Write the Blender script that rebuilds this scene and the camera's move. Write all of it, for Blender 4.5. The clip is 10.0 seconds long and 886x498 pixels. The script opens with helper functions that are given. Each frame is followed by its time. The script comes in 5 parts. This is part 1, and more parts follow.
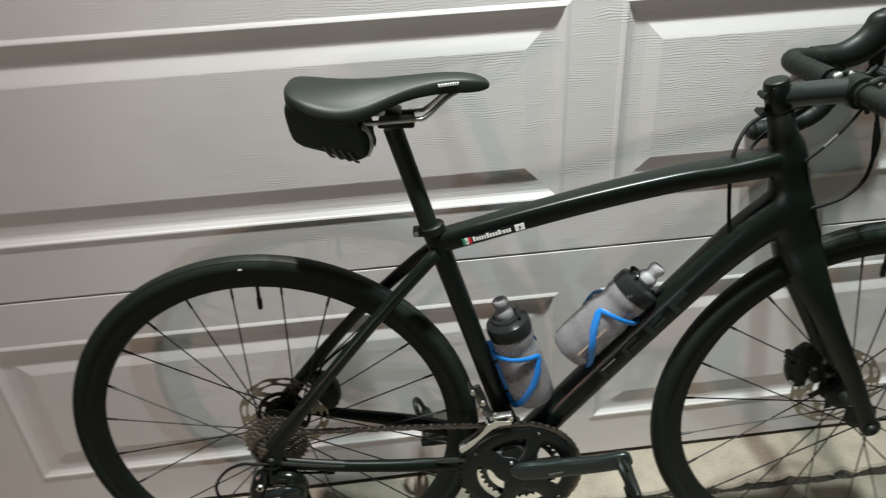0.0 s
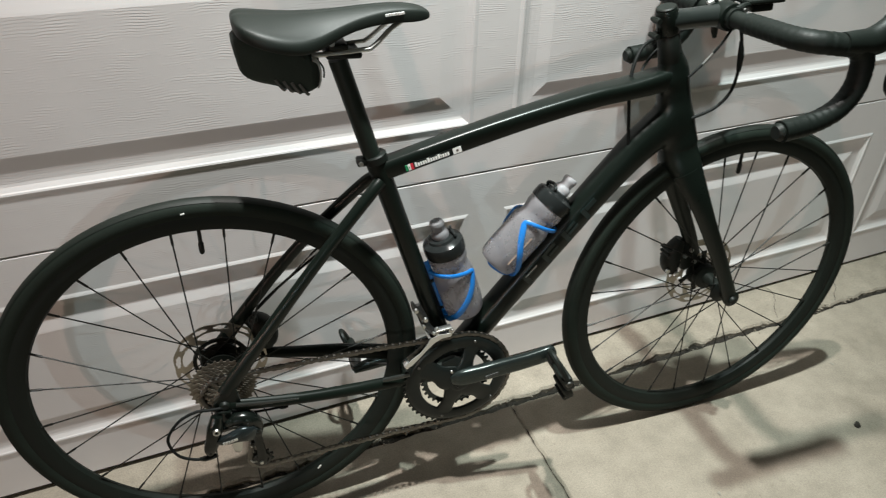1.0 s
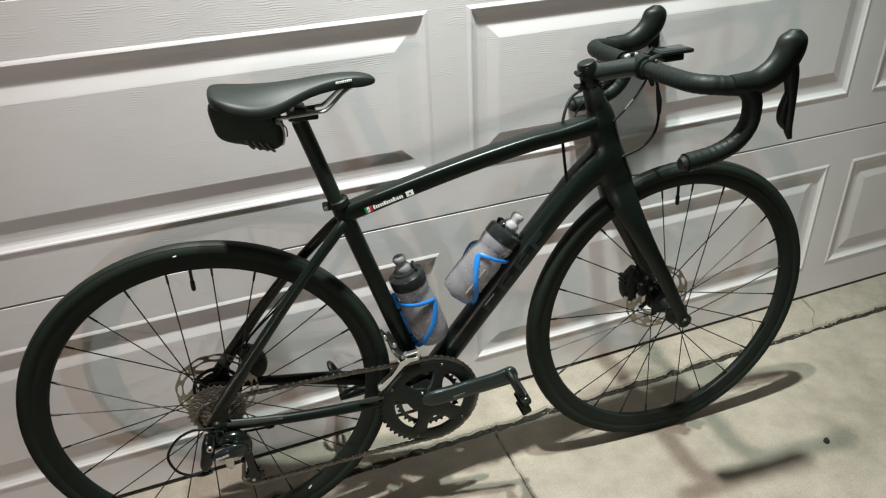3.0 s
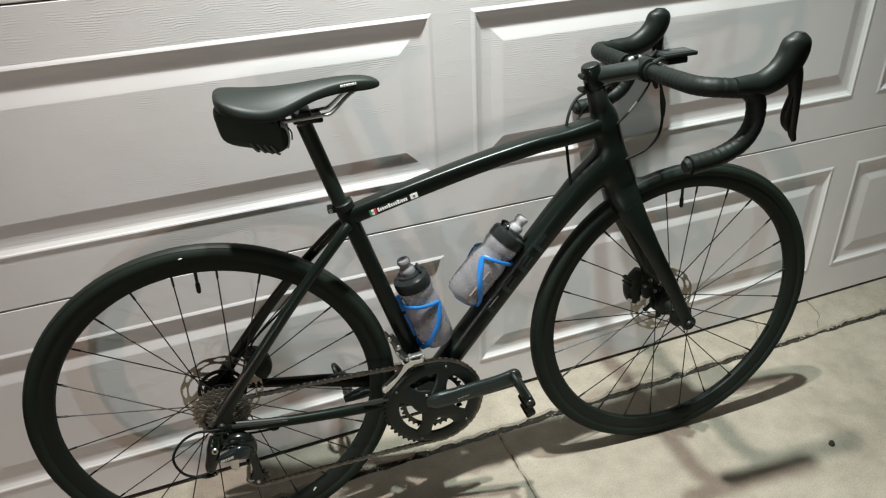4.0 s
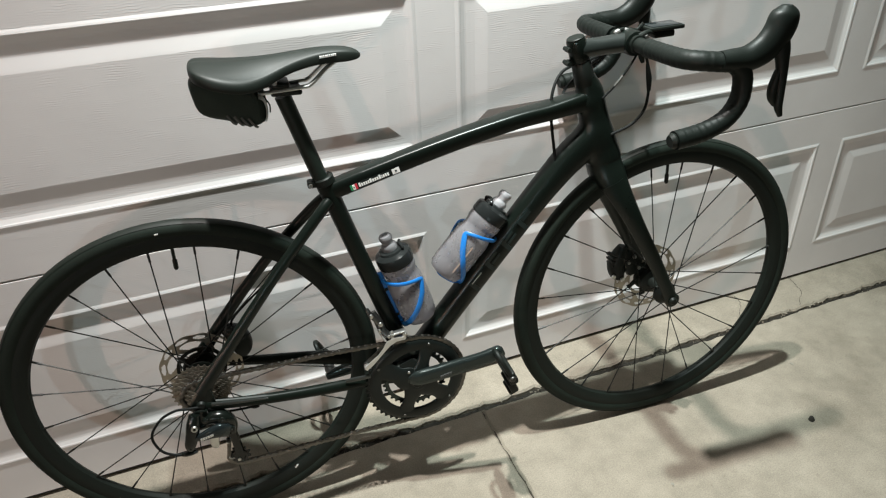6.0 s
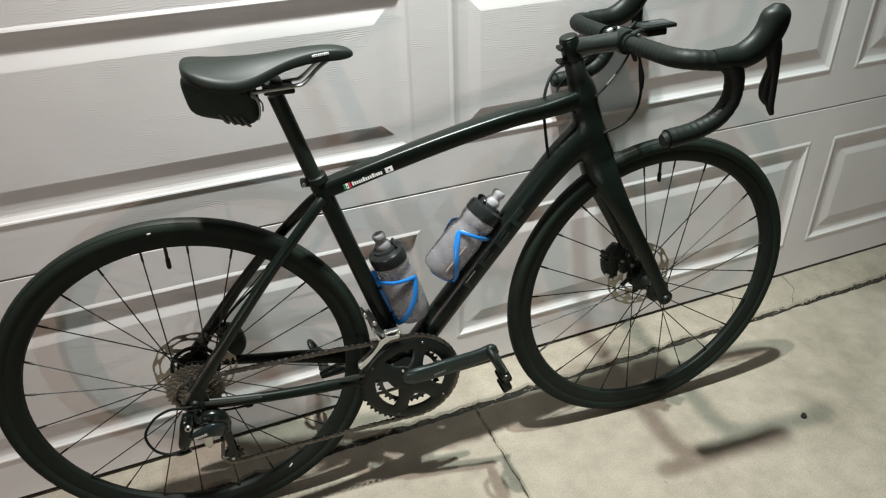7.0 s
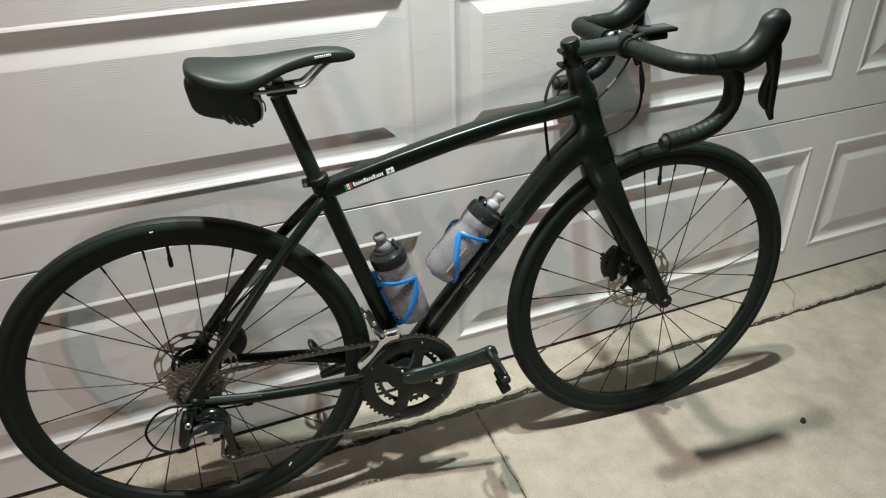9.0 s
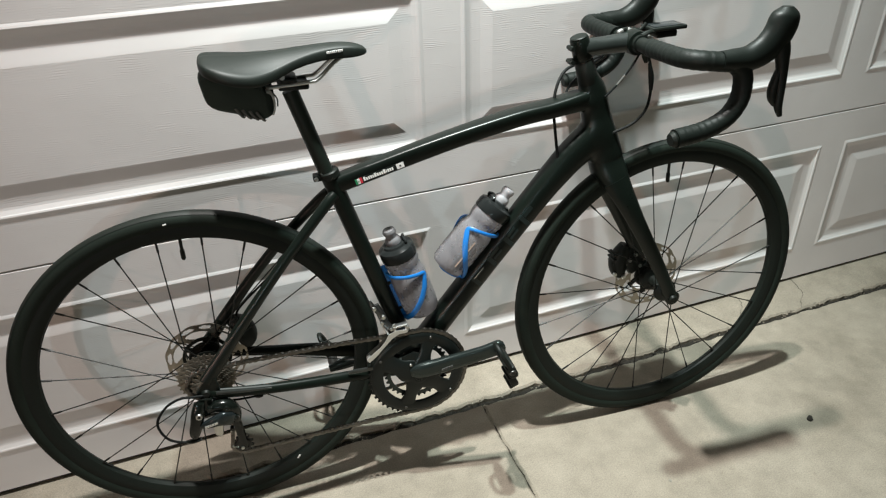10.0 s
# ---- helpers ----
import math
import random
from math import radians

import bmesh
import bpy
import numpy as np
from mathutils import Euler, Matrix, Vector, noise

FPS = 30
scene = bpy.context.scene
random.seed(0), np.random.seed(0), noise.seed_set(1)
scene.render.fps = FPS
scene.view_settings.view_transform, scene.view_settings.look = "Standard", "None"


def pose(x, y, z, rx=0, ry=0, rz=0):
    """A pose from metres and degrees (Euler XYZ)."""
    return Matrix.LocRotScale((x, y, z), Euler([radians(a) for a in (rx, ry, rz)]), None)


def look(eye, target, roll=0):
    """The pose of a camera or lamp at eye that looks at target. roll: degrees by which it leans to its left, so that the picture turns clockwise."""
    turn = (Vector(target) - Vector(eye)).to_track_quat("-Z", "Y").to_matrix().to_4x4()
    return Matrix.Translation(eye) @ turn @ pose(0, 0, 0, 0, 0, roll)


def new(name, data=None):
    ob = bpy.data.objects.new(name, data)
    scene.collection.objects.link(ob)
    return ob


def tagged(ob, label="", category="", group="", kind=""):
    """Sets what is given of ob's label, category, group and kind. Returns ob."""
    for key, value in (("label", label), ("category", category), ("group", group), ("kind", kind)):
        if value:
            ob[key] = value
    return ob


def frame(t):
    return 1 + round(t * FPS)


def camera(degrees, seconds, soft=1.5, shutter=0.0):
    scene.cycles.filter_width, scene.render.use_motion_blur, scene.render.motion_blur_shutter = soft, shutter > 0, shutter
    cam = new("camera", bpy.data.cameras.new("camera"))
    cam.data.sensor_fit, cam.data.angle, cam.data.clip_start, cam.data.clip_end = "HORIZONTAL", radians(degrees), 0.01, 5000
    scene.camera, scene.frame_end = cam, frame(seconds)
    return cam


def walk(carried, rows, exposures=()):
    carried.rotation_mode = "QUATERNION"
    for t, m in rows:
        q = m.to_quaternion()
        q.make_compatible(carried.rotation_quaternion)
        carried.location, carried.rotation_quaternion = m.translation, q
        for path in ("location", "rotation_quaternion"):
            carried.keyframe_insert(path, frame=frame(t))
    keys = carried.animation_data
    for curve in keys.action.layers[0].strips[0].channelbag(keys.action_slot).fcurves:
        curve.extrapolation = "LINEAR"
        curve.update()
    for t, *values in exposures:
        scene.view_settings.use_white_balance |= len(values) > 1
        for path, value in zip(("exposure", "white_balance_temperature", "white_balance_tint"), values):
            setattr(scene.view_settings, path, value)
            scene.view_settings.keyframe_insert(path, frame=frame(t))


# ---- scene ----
cam = camera(64.74, 10.0, soft=1.2, shutter=0.3)
PATH = [
    (0.0, (0.080, -1.058, 1.210), (0.169, 0.055, 0.545), -3.09),
    (0.2, (0.024, -1.032, 1.219), (0.230, 0.051, 0.531), 0.96),
    (0.3, (-0.005, -1.035, 1.220), (0.246, 0.038, 0.530), 0.72),
    (0.5, (-0.059, -1.041, 1.228), (0.261, -0.010, 0.503), 0.16),
    (0.7, (-0.104, -1.057, 1.223), (0.241, -0.050, 0.477), 0.47),
    (0.8, (-0.131, -1.062, 1.216), (0.248, -0.068, 0.469), 0.96),
    (1.0, (-0.138, -1.078, 1.216), (0.280, -0.103, 0.466), 1.71),
    (1.2, (-0.136, -1.098, 1.219), (0.302, -0.126, 0.476), 1.97),
    (1.3, (-0.130, -1.111, 1.220), (0.310, -0.135, 0.483), 2.14),
    (1.5, (-0.099, -1.153, 1.234), (0.316, -0.153, 0.515), 1.33),
    (1.7, (-0.099, -1.180, 1.240), (0.332, -0.173, 0.540), 0.43),
    (2.0, (-0.054, -1.223, 1.255), (0.362, -0.212, 0.552), -1.19),
    (2.2, (-0.052, -1.245, 1.249), (0.354, -0.219, 0.562), -2.13),
    (2.5, (-0.046, -1.261, 1.260), (0.326, -0.213, 0.586), -3.10),
    (2.7, (-0.054, -1.274, 1.260), (0.316, -0.218, 0.599), -2.83),
    (3.8, (-0.061, -1.281, 1.263), (0.306, -0.219, 0.609), -2.70),
    (4.0, (-0.059, -1.281, 1.262), (0.303, -0.216, 0.609), -2.96),
    (4.5, (-0.054, -1.282, 1.263), (0.275, -0.201, 0.620), -3.52),
    (5.0, (-0.065, -1.264, 1.261), (0.289, -0.201, 0.601), -2.90),
    (5.5, (-0.050, -1.258, 1.255), (0.331, -0.219, 0.573), -3.43),
    (5.7, (-0.048, -1.263, 1.253), (0.328, -0.225, 0.567), -2.80),
    (6.8, (-0.050, -1.275, 1.248), (0.333, -0.243, 0.556), -1.57),
    (7.0, (-0.046, -1.272, 1.252), (0.339, -0.241, 0.559), -2.11),
    (7.5, (-0.045, -1.271, 1.250), (0.343, -0.238, 0.563), -1.60),
    (8.0, (-0.044, -1.274, 1.250), (0.347, -0.242, 0.563), -1.62),
    (8.5, (-0.043, -1.275, 1.250), (0.347, -0.244, 0.562), -1.52),
    (9.0, (-0.042, -1.282, 1.253), (0.337, -0.246, 0.565), -1.78),
    (9.5, (-0.047, -1.288, 1.249), (0.333, -0.252, 0.562), -1.99),
    (10.0, (-0.051, -1.294, 1.251), (0.316, -0.254, 0.563), -1.76),
]
walk(cam, [(t, look(eye, target, roll)) for t, eye, target, roll in PATH], [(0.0, -0.2), (0.5, -0.15), (1.0, -0.06), (1.5, -0.03), (2.0, 0.03), (10.0, 0.03)])

# night sky, the lamp over the door, and the two street lamps behind the camera
world = bpy.data.worlds.new("night")
scene.world = world
world.use_nodes = True
world.node_tree.nodes["Background"].inputs[0].default_value = (0.61, 0.63, 0.52, 1)
world.node_tree.nodes["Background"].inputs[1].default_value = 0.09


def lamp(name, eye, watts, color, radius, cone=0, aim=(0, 0)):
    """A bulb; with a cone (degrees) it sits in a can that opens downwards, tilted by aim."""
    data = bpy.data.lights.new(name, "SPOT" if cone else "POINT")
    if cone:
        data.spot_size, data.spot_blend = radians(cone), 1.0
    data.energy, data.color, data.shadow_soft_size = watts, color, radius
    ob = new(name, data)
    ob.location = eye
    ob.rotation_euler = (radians(aim[0]), radians(aim[1]), 0)
    return ob


lamp("soffit_lamp_light", (0.45, -0.266, 2.86), 352, (0.845, 1.0, 0.965), 0.034, 72, (5, -9))
lamp("soffit_lamp_light", (0.15, -0.298, 2.86), 342, (1.0, 0.950, 0.918), 0.034, 72, (5, -2))
lamp("street_lamp_light", (-7.0, -8.4, 1.0), 570, (1.0, 0.63, 0.51), 0.14)
lamp("porch_lamp_light", (-6.3, -13.5, 1.4), 640, (0.68, 0.94, 1.0), 0.20)
scene.view_settings.exposure = 0.0


# ---- materials ----
def material(name, color, rough=0.5, metal=0.0, vary=0.12, scale=6.0, fine=90.0, bump=0.0, coat=0.0, stretch=(1, 1, 1), spec=0.5):
    """A painted, moulded or metal surface: coarse and fine variation of colour and gloss, and a fine relief."""
    m = bpy.data.materials.new(name)
    m.use_nodes = True
    nt = m.node_tree
    b = nt.nodes["Principled BSDF"]
    b.inputs["Metallic"].default_value = metal
    b.inputs["Coat Weight"].default_value = coat
    b.inputs["Specular IOR Level"].default_value = spec
    co = nt.nodes.new("ShaderNodeTexCoord")
    mp = nt.nodes.new("ShaderNodeMapping")
    mp.inputs["Scale"].default_value = stretch
    nt.links.new(co.outputs["Object"], mp.inputs["Vector"])
    n1, n2 = nt.nodes.new("ShaderNodeTexNoise"), nt.nodes.new("ShaderNodeTexNoise")
    n1.inputs["Scale"].default_value, n2.inputs["Scale"].default_value = scale, fine
    n1.inputs["Detail"].default_value, n2.inputs["Detail"].default_value = 5, 4
    for n in (n1, n2):
        nt.links.new(mp.outputs["Vector"], n.inputs["Vector"])
    mix = nt.nodes.new("ShaderNodeMath")
    mix.operation = "MULTIPLY_ADD"
    mix.inputs[1].default_value = 0.6
    nt.links.new(n1.outputs["Fac"], mix.inputs[0])
    half = nt.nodes.new("ShaderNodeMath")
    half.operation = "MULTIPLY"
    half.inputs[1].default_value = 0.4
    nt.links.new(n2.outputs["Fac"], half.inputs[0])
    nt.links.new(half.outputs[0], mix.inputs[2])
    ramp = nt.nodes.new("ShaderNodeValToRGB")
    ramp.color_ramp.elements[0].position, ramp.color_ramp.elements[1].position = 0.3, 0.7
    ramp.color_ramp.elements[0].color = (*[c * (1 - vary) for c in color], 1)
    ramp.color_ramp.elements[1].color = (*[min(1, c * (1 + vary)) for c in color], 1)
    nt.links.new(mix.outputs[0], ramp.inputs["Fac"])
    nt.links.new(ramp.outputs["Color"], b.inputs["Base Color"])
    rr = nt.nodes.new("ShaderNodeMapRange")
    rr.inputs["To Min"].default_value, rr.inputs["To Max"].default_value = max(0.03, rough - 0.1), min(1, rough + 0.1)
    nt.links.new(mix.outputs[0], rr.inputs["Value"])
    nt.links.new(rr.outputs["Result"], b.inputs["Roughness"])
    if bump:
        bn = nt.nodes.new("ShaderNodeBump")
        bn.inputs["Strength"].default_value = 0.5
        bn.inputs["Distance"].default_value = bump
        nt.links.new(n2.outputs["Fac"], bn.inputs["Height"])
        nt.links.new(bn.outputs["Normal"], b.inputs["Normal"])
    return m


def door_material():
    """White-grey embossed steel: wavy wood grain running along the door, with faint dirt."""
    m = bpy.data.materials.new("embossed_door_paint")
    m.use_nodes = True
    nt = m.node_tree
    b = nt.nodes["Principled BSDF"]
    b.inputs["Roughness"].default_value = 0.62
    b.inputs["Specular IOR Level"].default_value = 0.3
    co = nt.nodes.new("ShaderNodeTexCoord")
    warp = nt.nodes.new("ShaderNodeTexNoise")
    warp.inputs["Scale"].default_value, warp.inputs["Detail"].default_value = 3.2, 2
    m0 = nt.nodes.new("ShaderNodeMapping")
    m0.inputs["Scale"].default_value = (2.4, 1, 4.0)
    nt.links.new(co.outputs["Object"], m0.inputs["Vector"])
    nt.links.new(m0.outputs["Vector"], warp.inputs["Vector"])
    sub = nt.nodes.new("ShaderNodeVectorMath")
    sub.operation = "MULTIPLY_ADD"
    sub.inputs[1].default_value = (0, 0, 0.016)
    nt.links.new(warp.outputs["Color"], sub.inputs[0])
    nt.links.new(co.outputs["Object"], sub.inputs[2])
    grain = nt.nodes.new("ShaderNodeTexWave")
    grain.wave_type, grain.bands_direction, grain.wave_profile = "BANDS", "Z", "SAW"
    for key, val in (("Scale", 76.0), ("Distortion", 7.0), ("Detail", 3.0), ("Detail Scale", 0.36), ("Detail Roughness", 0.62)):
        grain.inputs[key].default_value = val
    nt.links.new(sub.outputs["Vector"], grain.inputs["Vector"])
    # each line of the grain: a short steep side below, a long gentle one above
    sides = []
    for foot in (0.0, 1.0):
        side = nt.nodes.new("ShaderNodeMapRange")
        side.inputs["From Min"].default_value, side.inputs["From Max"].default_value = foot, 0.32
        nt.links.new(grain.outputs["Fac"], side.inputs["Value"])
        sides.append(side)
    ridge = nt.nodes.new("ShaderNodeMath")
    ridge.operation = "MINIMUM"
    for k in (0, 1):
        nt.links.new(sides[k].outputs["Result"], ridge.inputs[k])
    # the pressed slopes round the panels are smooth
    geo = nt.nodes.new("ShaderNodeNewGeometry")
    sep = nt.nodes.new("ShaderNodeSeparateXYZ")
    nt.links.new(geo.outputs["True Normal"], sep.inputs[0])
    level = nt.nodes.new("ShaderNodeMapRange")
    level.inputs["From Min"].default_value, level.inputs["From Max"].default_value = 0.09, 0.04
    size = nt.nodes.new("ShaderNodeMath")
    size.operation = "ABSOLUTE"
    nt.links.new(sep.outputs["Z"], size.inputs[0])
    nt.links.new(size.outputs[0], level.inputs["Value"])
    patch = nt.nodes.new("ShaderNodeTexNoise")
    patch.inputs["Scale"].default_value, patch.inputs["Detail"].default_value = 6.5, 4
    mq = nt.nodes.new("ShaderNodeMapping")
    mq.inputs["Scale"].default_value = (2.6, 1, 7.0)
    nt.links.new(co.outputs["Object"], mq.inputs["Vector"])
    nt.links.new(mq.outputs["Vector"], patch.inputs["Vector"])
    amount = nt.nodes.new("ShaderNodeMapRange")
    amount.inputs["From Min"].default_value, amount.inputs["From Max"].default_value = 0.40, 0.66
    amount.inputs["To Min"].default_value, amount.inputs["To Max"].default_value = 0.008, 0.150
    nt.links.new(patch.outputs["Fac"], amount.inputs["Value"])
    h = nt.nodes.new("ShaderNodeMath")
    h.operation = "MULTIPLY"
    flat_only = nt.nodes.new("ShaderNodeMath")
    flat_only.operation = "MULTIPLY"
    nt.links.new(amount.outputs["Result"], flat_only.inputs[0])
    nt.links.new(level.outputs["Result"], flat_only.inputs[1])
    nt.links.new(ridge.outputs[0], h.inputs[0])
    nt.links.new(flat_only.outputs[0], h.inputs[1])
    bn = nt.nodes.new("ShaderNodeBump")
    bn.inputs["Strength"].default_value, bn.inputs["Distance"].default_value = 1.0, 0.001
    nt.links.new(h.outputs[0], bn.inputs["Height"])
    nt.links.new(bn.outputs["Normal"], b.inputs["Normal"])
    dirt = nt.nodes.new("ShaderNodeTexNoise")
    dirt.inputs["Scale"].default_value, dirt.inputs["Detail"].default_value = 2.3, 6
    nt.links.new(co.outputs["Object"], dirt.inputs["Vector"])
    ramp = nt.nodes.new("ShaderNodeValToRGB")
    ramp.color_ramp.elements[0].position, ramp.color_ramp.elements[1].position = 0.3, 0.62
    ramp.color_ramp.elements[0].color = (0.672, 0.655, 0.650, 1)
    ramp.color_ramp.elements[1].color = (0.772, 0.760, 0.757, 1)
    nt.links.new(dirt.outputs["Fac"], ramp.inputs["Fac"])
    nt.links.new(ramp.outputs["Color"], b.inputs["Base Color"])
    return m


def concrete_material():
    """Worn broom-finished concrete: mottling, dark stains, pits and fine grit."""
    m = bpy.data.materials.new("worn_concrete")
    m.use_nodes = True
    nt = m.node_tree
    b = nt.nodes["Principled BSDF"]
    b.inputs["Roughness"].default_value = 0.9
    b.inputs["Specular IOR Level"].default_value = 0.25
    co = nt.nodes.new("ShaderNodeTexCoord")
    tex = []
    for scale, detail in ((2.6, 6), (17, 6), (320, 3)):
        n = nt.nodes.new("ShaderNodeTexNoise")
        n.inputs["Scale"].default_value, n.inputs["Detail"].default_value, n.inputs["Roughness"].default_value = scale, detail, 0.62
        nt.links.new(co.outputs["Object"], n.inputs["Vector"])
        tex.append(n)
    ramp = nt.nodes.new("ShaderNodeValToRGB")
    e = ramp.color_ramp.elements
    e[0].position, e[0].color = 0.32, (0.192, 0.166, 0.130, 1)
    e[1].position, e[1].color = 0.66, (0.292, 0.257, 0.208, 1)
    k = e.new(0.47)
    k.color = (0.262, 0.230, 0.184, 1)
    nt.links.new(tex[0].outputs["Fac"], ramp.inputs["Fac"])
    mid = nt.nodes.new("ShaderNodeMix")
    mid.data_type, mid.blend_type = "RGBA", "OVERLAY"
    mid.inputs[0].default_value = 0.34
    nt.links.new(ramp.outputs["Color"], mid.inputs[6])
    nt.links.new(tex[1].outputs["Fac"], mid.inputs[7])
    fine = nt.nodes.new("ShaderNodeMix")
    fine.data_type, fine.blend_type = "RGBA", "OVERLAY"
    fine.inputs[0].default_value = 0.45
    nt.links.new(mid.outputs[2], fine.inputs[6])
    nt.links.new(tex[2].outputs["Fac"], fine.inputs[7])
    # small dark spots and pits
    spot = nt.nodes.new("ShaderNodeTexNoise")
    spot.inputs["Scale"].default_value, spot.inputs["Detail"].default_value = 75, 3
    nt.links.new(co.outputs["Object"], spot.inputs["Vector"])
    cut = nt.nodes.new("ShaderNodeMapRange")
    cut.inputs["From Min"].default_value, cut.inputs["From Max"].default_value = 0.64, 0.80
    cut.inputs["To Max"].default_value = 0.5
    nt.links.new(spot.outputs["Fac"], cut.inputs["Value"])
    dark = nt.nodes.new("ShaderNodeMix")
    dark.data_type = "RGBA"
    dark.inputs[7].default_value = (0.15, 0.125, 0.09, 1)
    nt.links.new(cut.outputs["Result"], dark.inputs[0])
    nt.links.new(fine.outputs[2], dark.inputs[6])
    nt.links.new(dark.outputs[2], b.inputs["Base Color"])
    bn = nt.nodes.new("ShaderNodeBump")
    bn.inputs["Strength"].default_value, bn.inputs["Distance"].default_value = 0.35, 0.002
    nt.links.new(tex[2].outputs["Fac"], bn.inputs["Height"])
    bn2 = nt.nodes.new("ShaderNodeBump")
    bn2.inputs["Strength"].default_value, bn2.inputs["Distance"].default_value = 0.25, 0.006
    nt.links.new(tex[1].outputs["Fac"], bn2.inputs["Height"])
    nt.links.new(bn.outputs["Normal"], bn2.inputs["Normal"])
    nt.links.new(bn2.outputs["Normal"], b.inputs["Normal"])
    return m


DOOR = door_material()
CONCRETE = concrete_material()
SPOKE = material("black_spoke_paint", (0.0058, 0.0069, 0.0054), 0.5, spec=0.35)
JOINT = material("joint_filler", (0.018, 0.0145, 0.010), 0.95, vary=0.4, scale=30, fine=200, bump=0.003)
SEAL = material("door_seal_rubber", (0.03, 0.03, 0.03), 0.7, vary=0.2)
STUCCO = material("stucco", (0.42, 0.38, 0.32), 0.9, vary=0.1, scale=3, fine=160, bump=0.003)
FRAME = material("matte_black_frame_paint", (0.0044, 0.0073, 0.0056), 0.30, vary=0.1, scale=5, fine=260, spec=0.29)
DULL = material("dull_black_paint", (0.0053, 0.0084, 0.0063), 0.36, vary=0.15, scale=8, fine=260, spec=0.11)
GLOSSBLACK = material("gloss_black_casting", (0.0043, 0.0062, 0.0050), 0.20, vary=0.15, scale=20, spec=0.42)
SATIN = material("satin_black_paint", (0.0091, 0.0145, 0.0110), 0.46, vary=0.15, scale=8, fine=260, spec=0.28)
TYRE = material("tyre_rubber", (0.0108, 0.0162, 0.0124), 0.66, vary=0.25, scale=14, fine=300, bump=0.0004, spec=0.15)
TREAD = material("tyre_tread_rubber", (0.0069, 0.0106, 0.0079), 0.6, vary=0.25, scale=20, fine=300, bump=0.0004, spec=0.3)
RIM = material("black_rim", (0.0075, 0.0108, 0.0086), 0.55, vary=0.15, spec=0.18)
BLACKPLASTIC = material("black_plastic", (0.0060, 0.0086, 0.0068), 0.5, vary=0.15, spec=0.26)
RUBBER = material("hood_rubber", (0.0043, 0.0068, 0.0053), 0.48, spec=0.28, vary=0.15, fine=400, bump=0.0003)
TAPE = material("bar_tape", (0.0046, 0.0072, 0.0057), 0.52, spec=0.24, vary=0.2, fine=300, bump=0.0005)
SADDLE = material("saddle_cover", (0.0067, 0.0105, 0.0081), 0.53, vary=0.12, scale=10, fine=500, bump=0.0002, spec=0.33)
STEEL = material("polished_steel", (0.55, 0.55, 0.53), 0.34, metal=1.0, vary=0.1)
DARKSTEEL = material("dark_steel", (0.12, 0.12, 0.115), 0.4, metal=1.0, vary=0.2)
CHAINSTEEL = material("oiled_chain_steel", (0.145, 0.135, 0.12), 0.42, metal=1.0, vary=0.35, scale=60)
CASSETTE = material("dusty_cassette_steel", (0.25, 0.228, 0.19), 0.45, metal=1.0, vary=0.25, scale=50)
CRANK = material("grey_crank_alloy", (0.034, 0.045, 0.043), 0.20, metal=0.6, vary=0.12)
RING = material("black_ring_alloy", (0.011, 0.0145, 0.0135), 0.34, metal=0.3, vary=0.15, spec=0.3)
STEMBLACK = material("satin_stem_alloy", (0.010, 0.0135, 0.0122), 0.33, vary=0.12, spec=0.75)
GLOSS = material("gloss_black_alloy", (0.022, 0.030, 0.032), 0.15, metal=0.5, vary=0.1)
CROSSDIRT = material("cross_joint_dirt", (0.045, 0.037, 0.027), 0.95, vary=0.4, scale=30, fine=200, bump=0.002)
ALLOY = material("silver_alloy", (0.72, 0.72, 0.70), 0.42, metal=0.8, vary=0.08)
CABLE = material("cable_housing", (0.006, 0.007, 0.0066), 0.65, spec=0.15)
FABRIC = material("bag_fabric", (0.0158, 0.0255, 0.0193), 0.85, vary=0.3, scale=30, fine=600, bump=0.0008)
BLUE = material("blue_cage_plastic", (0.011, 0.165, 0.52), 0.35, vary=0.1)
TEAL = material("dark_teal_decal", (0.011, 0.0215, 0.0215), 0.34)
WEBBING = material("grey_webbing", (0.085, 0.088, 0.085), 0.8, vary=0.3, scale=60, fine=500)
# grey that stands for the lamp's sheen on the stay's film
FILMSHEEN = material("stay_film_sheen", (0.045, 0.050, 0.048), 0.34, metal=0.2, vary=0.15)
CHIP = material("grey_stone", (0.26, 0.24, 0.20), 0.9, vary=0.2, scale=60)
WHITE = material("white_vinyl", (0.8, 0.8, 0.78), 0.4, vary=0.04)
RED = material("red_vinyl", (0.55, 0.03, 0.05), 0.4, vary=0.05)
GREEN = material("green_vinyl", (0.02, 0.22, 0.09), 0.4, vary=0.05)


# ---- building helpers ----
def part(name, bm, mat, parent=None, label="", smooth=True):
    """Links a bmesh as one mesh object under its thing."""
    bmesh.ops.recalc_face_normals(bm, faces=bm.faces)
    me = bpy.data.meshes.new(name)
    if smooth:
        for f in bm.faces:
            f.smooth = True
        for e in bm.edges:
            if len(e.link_faces) == 2 and e.calc_face_angle(0) > 0.6:
                e.smooth = False
    bm.to_mesh(me)
    bm.free()
    me.materials.append(mat)
    ob = new(name, me)
    if parent is not None:
        ob.parent = parent
    if label:
        tagged(ob, label)
    return ob


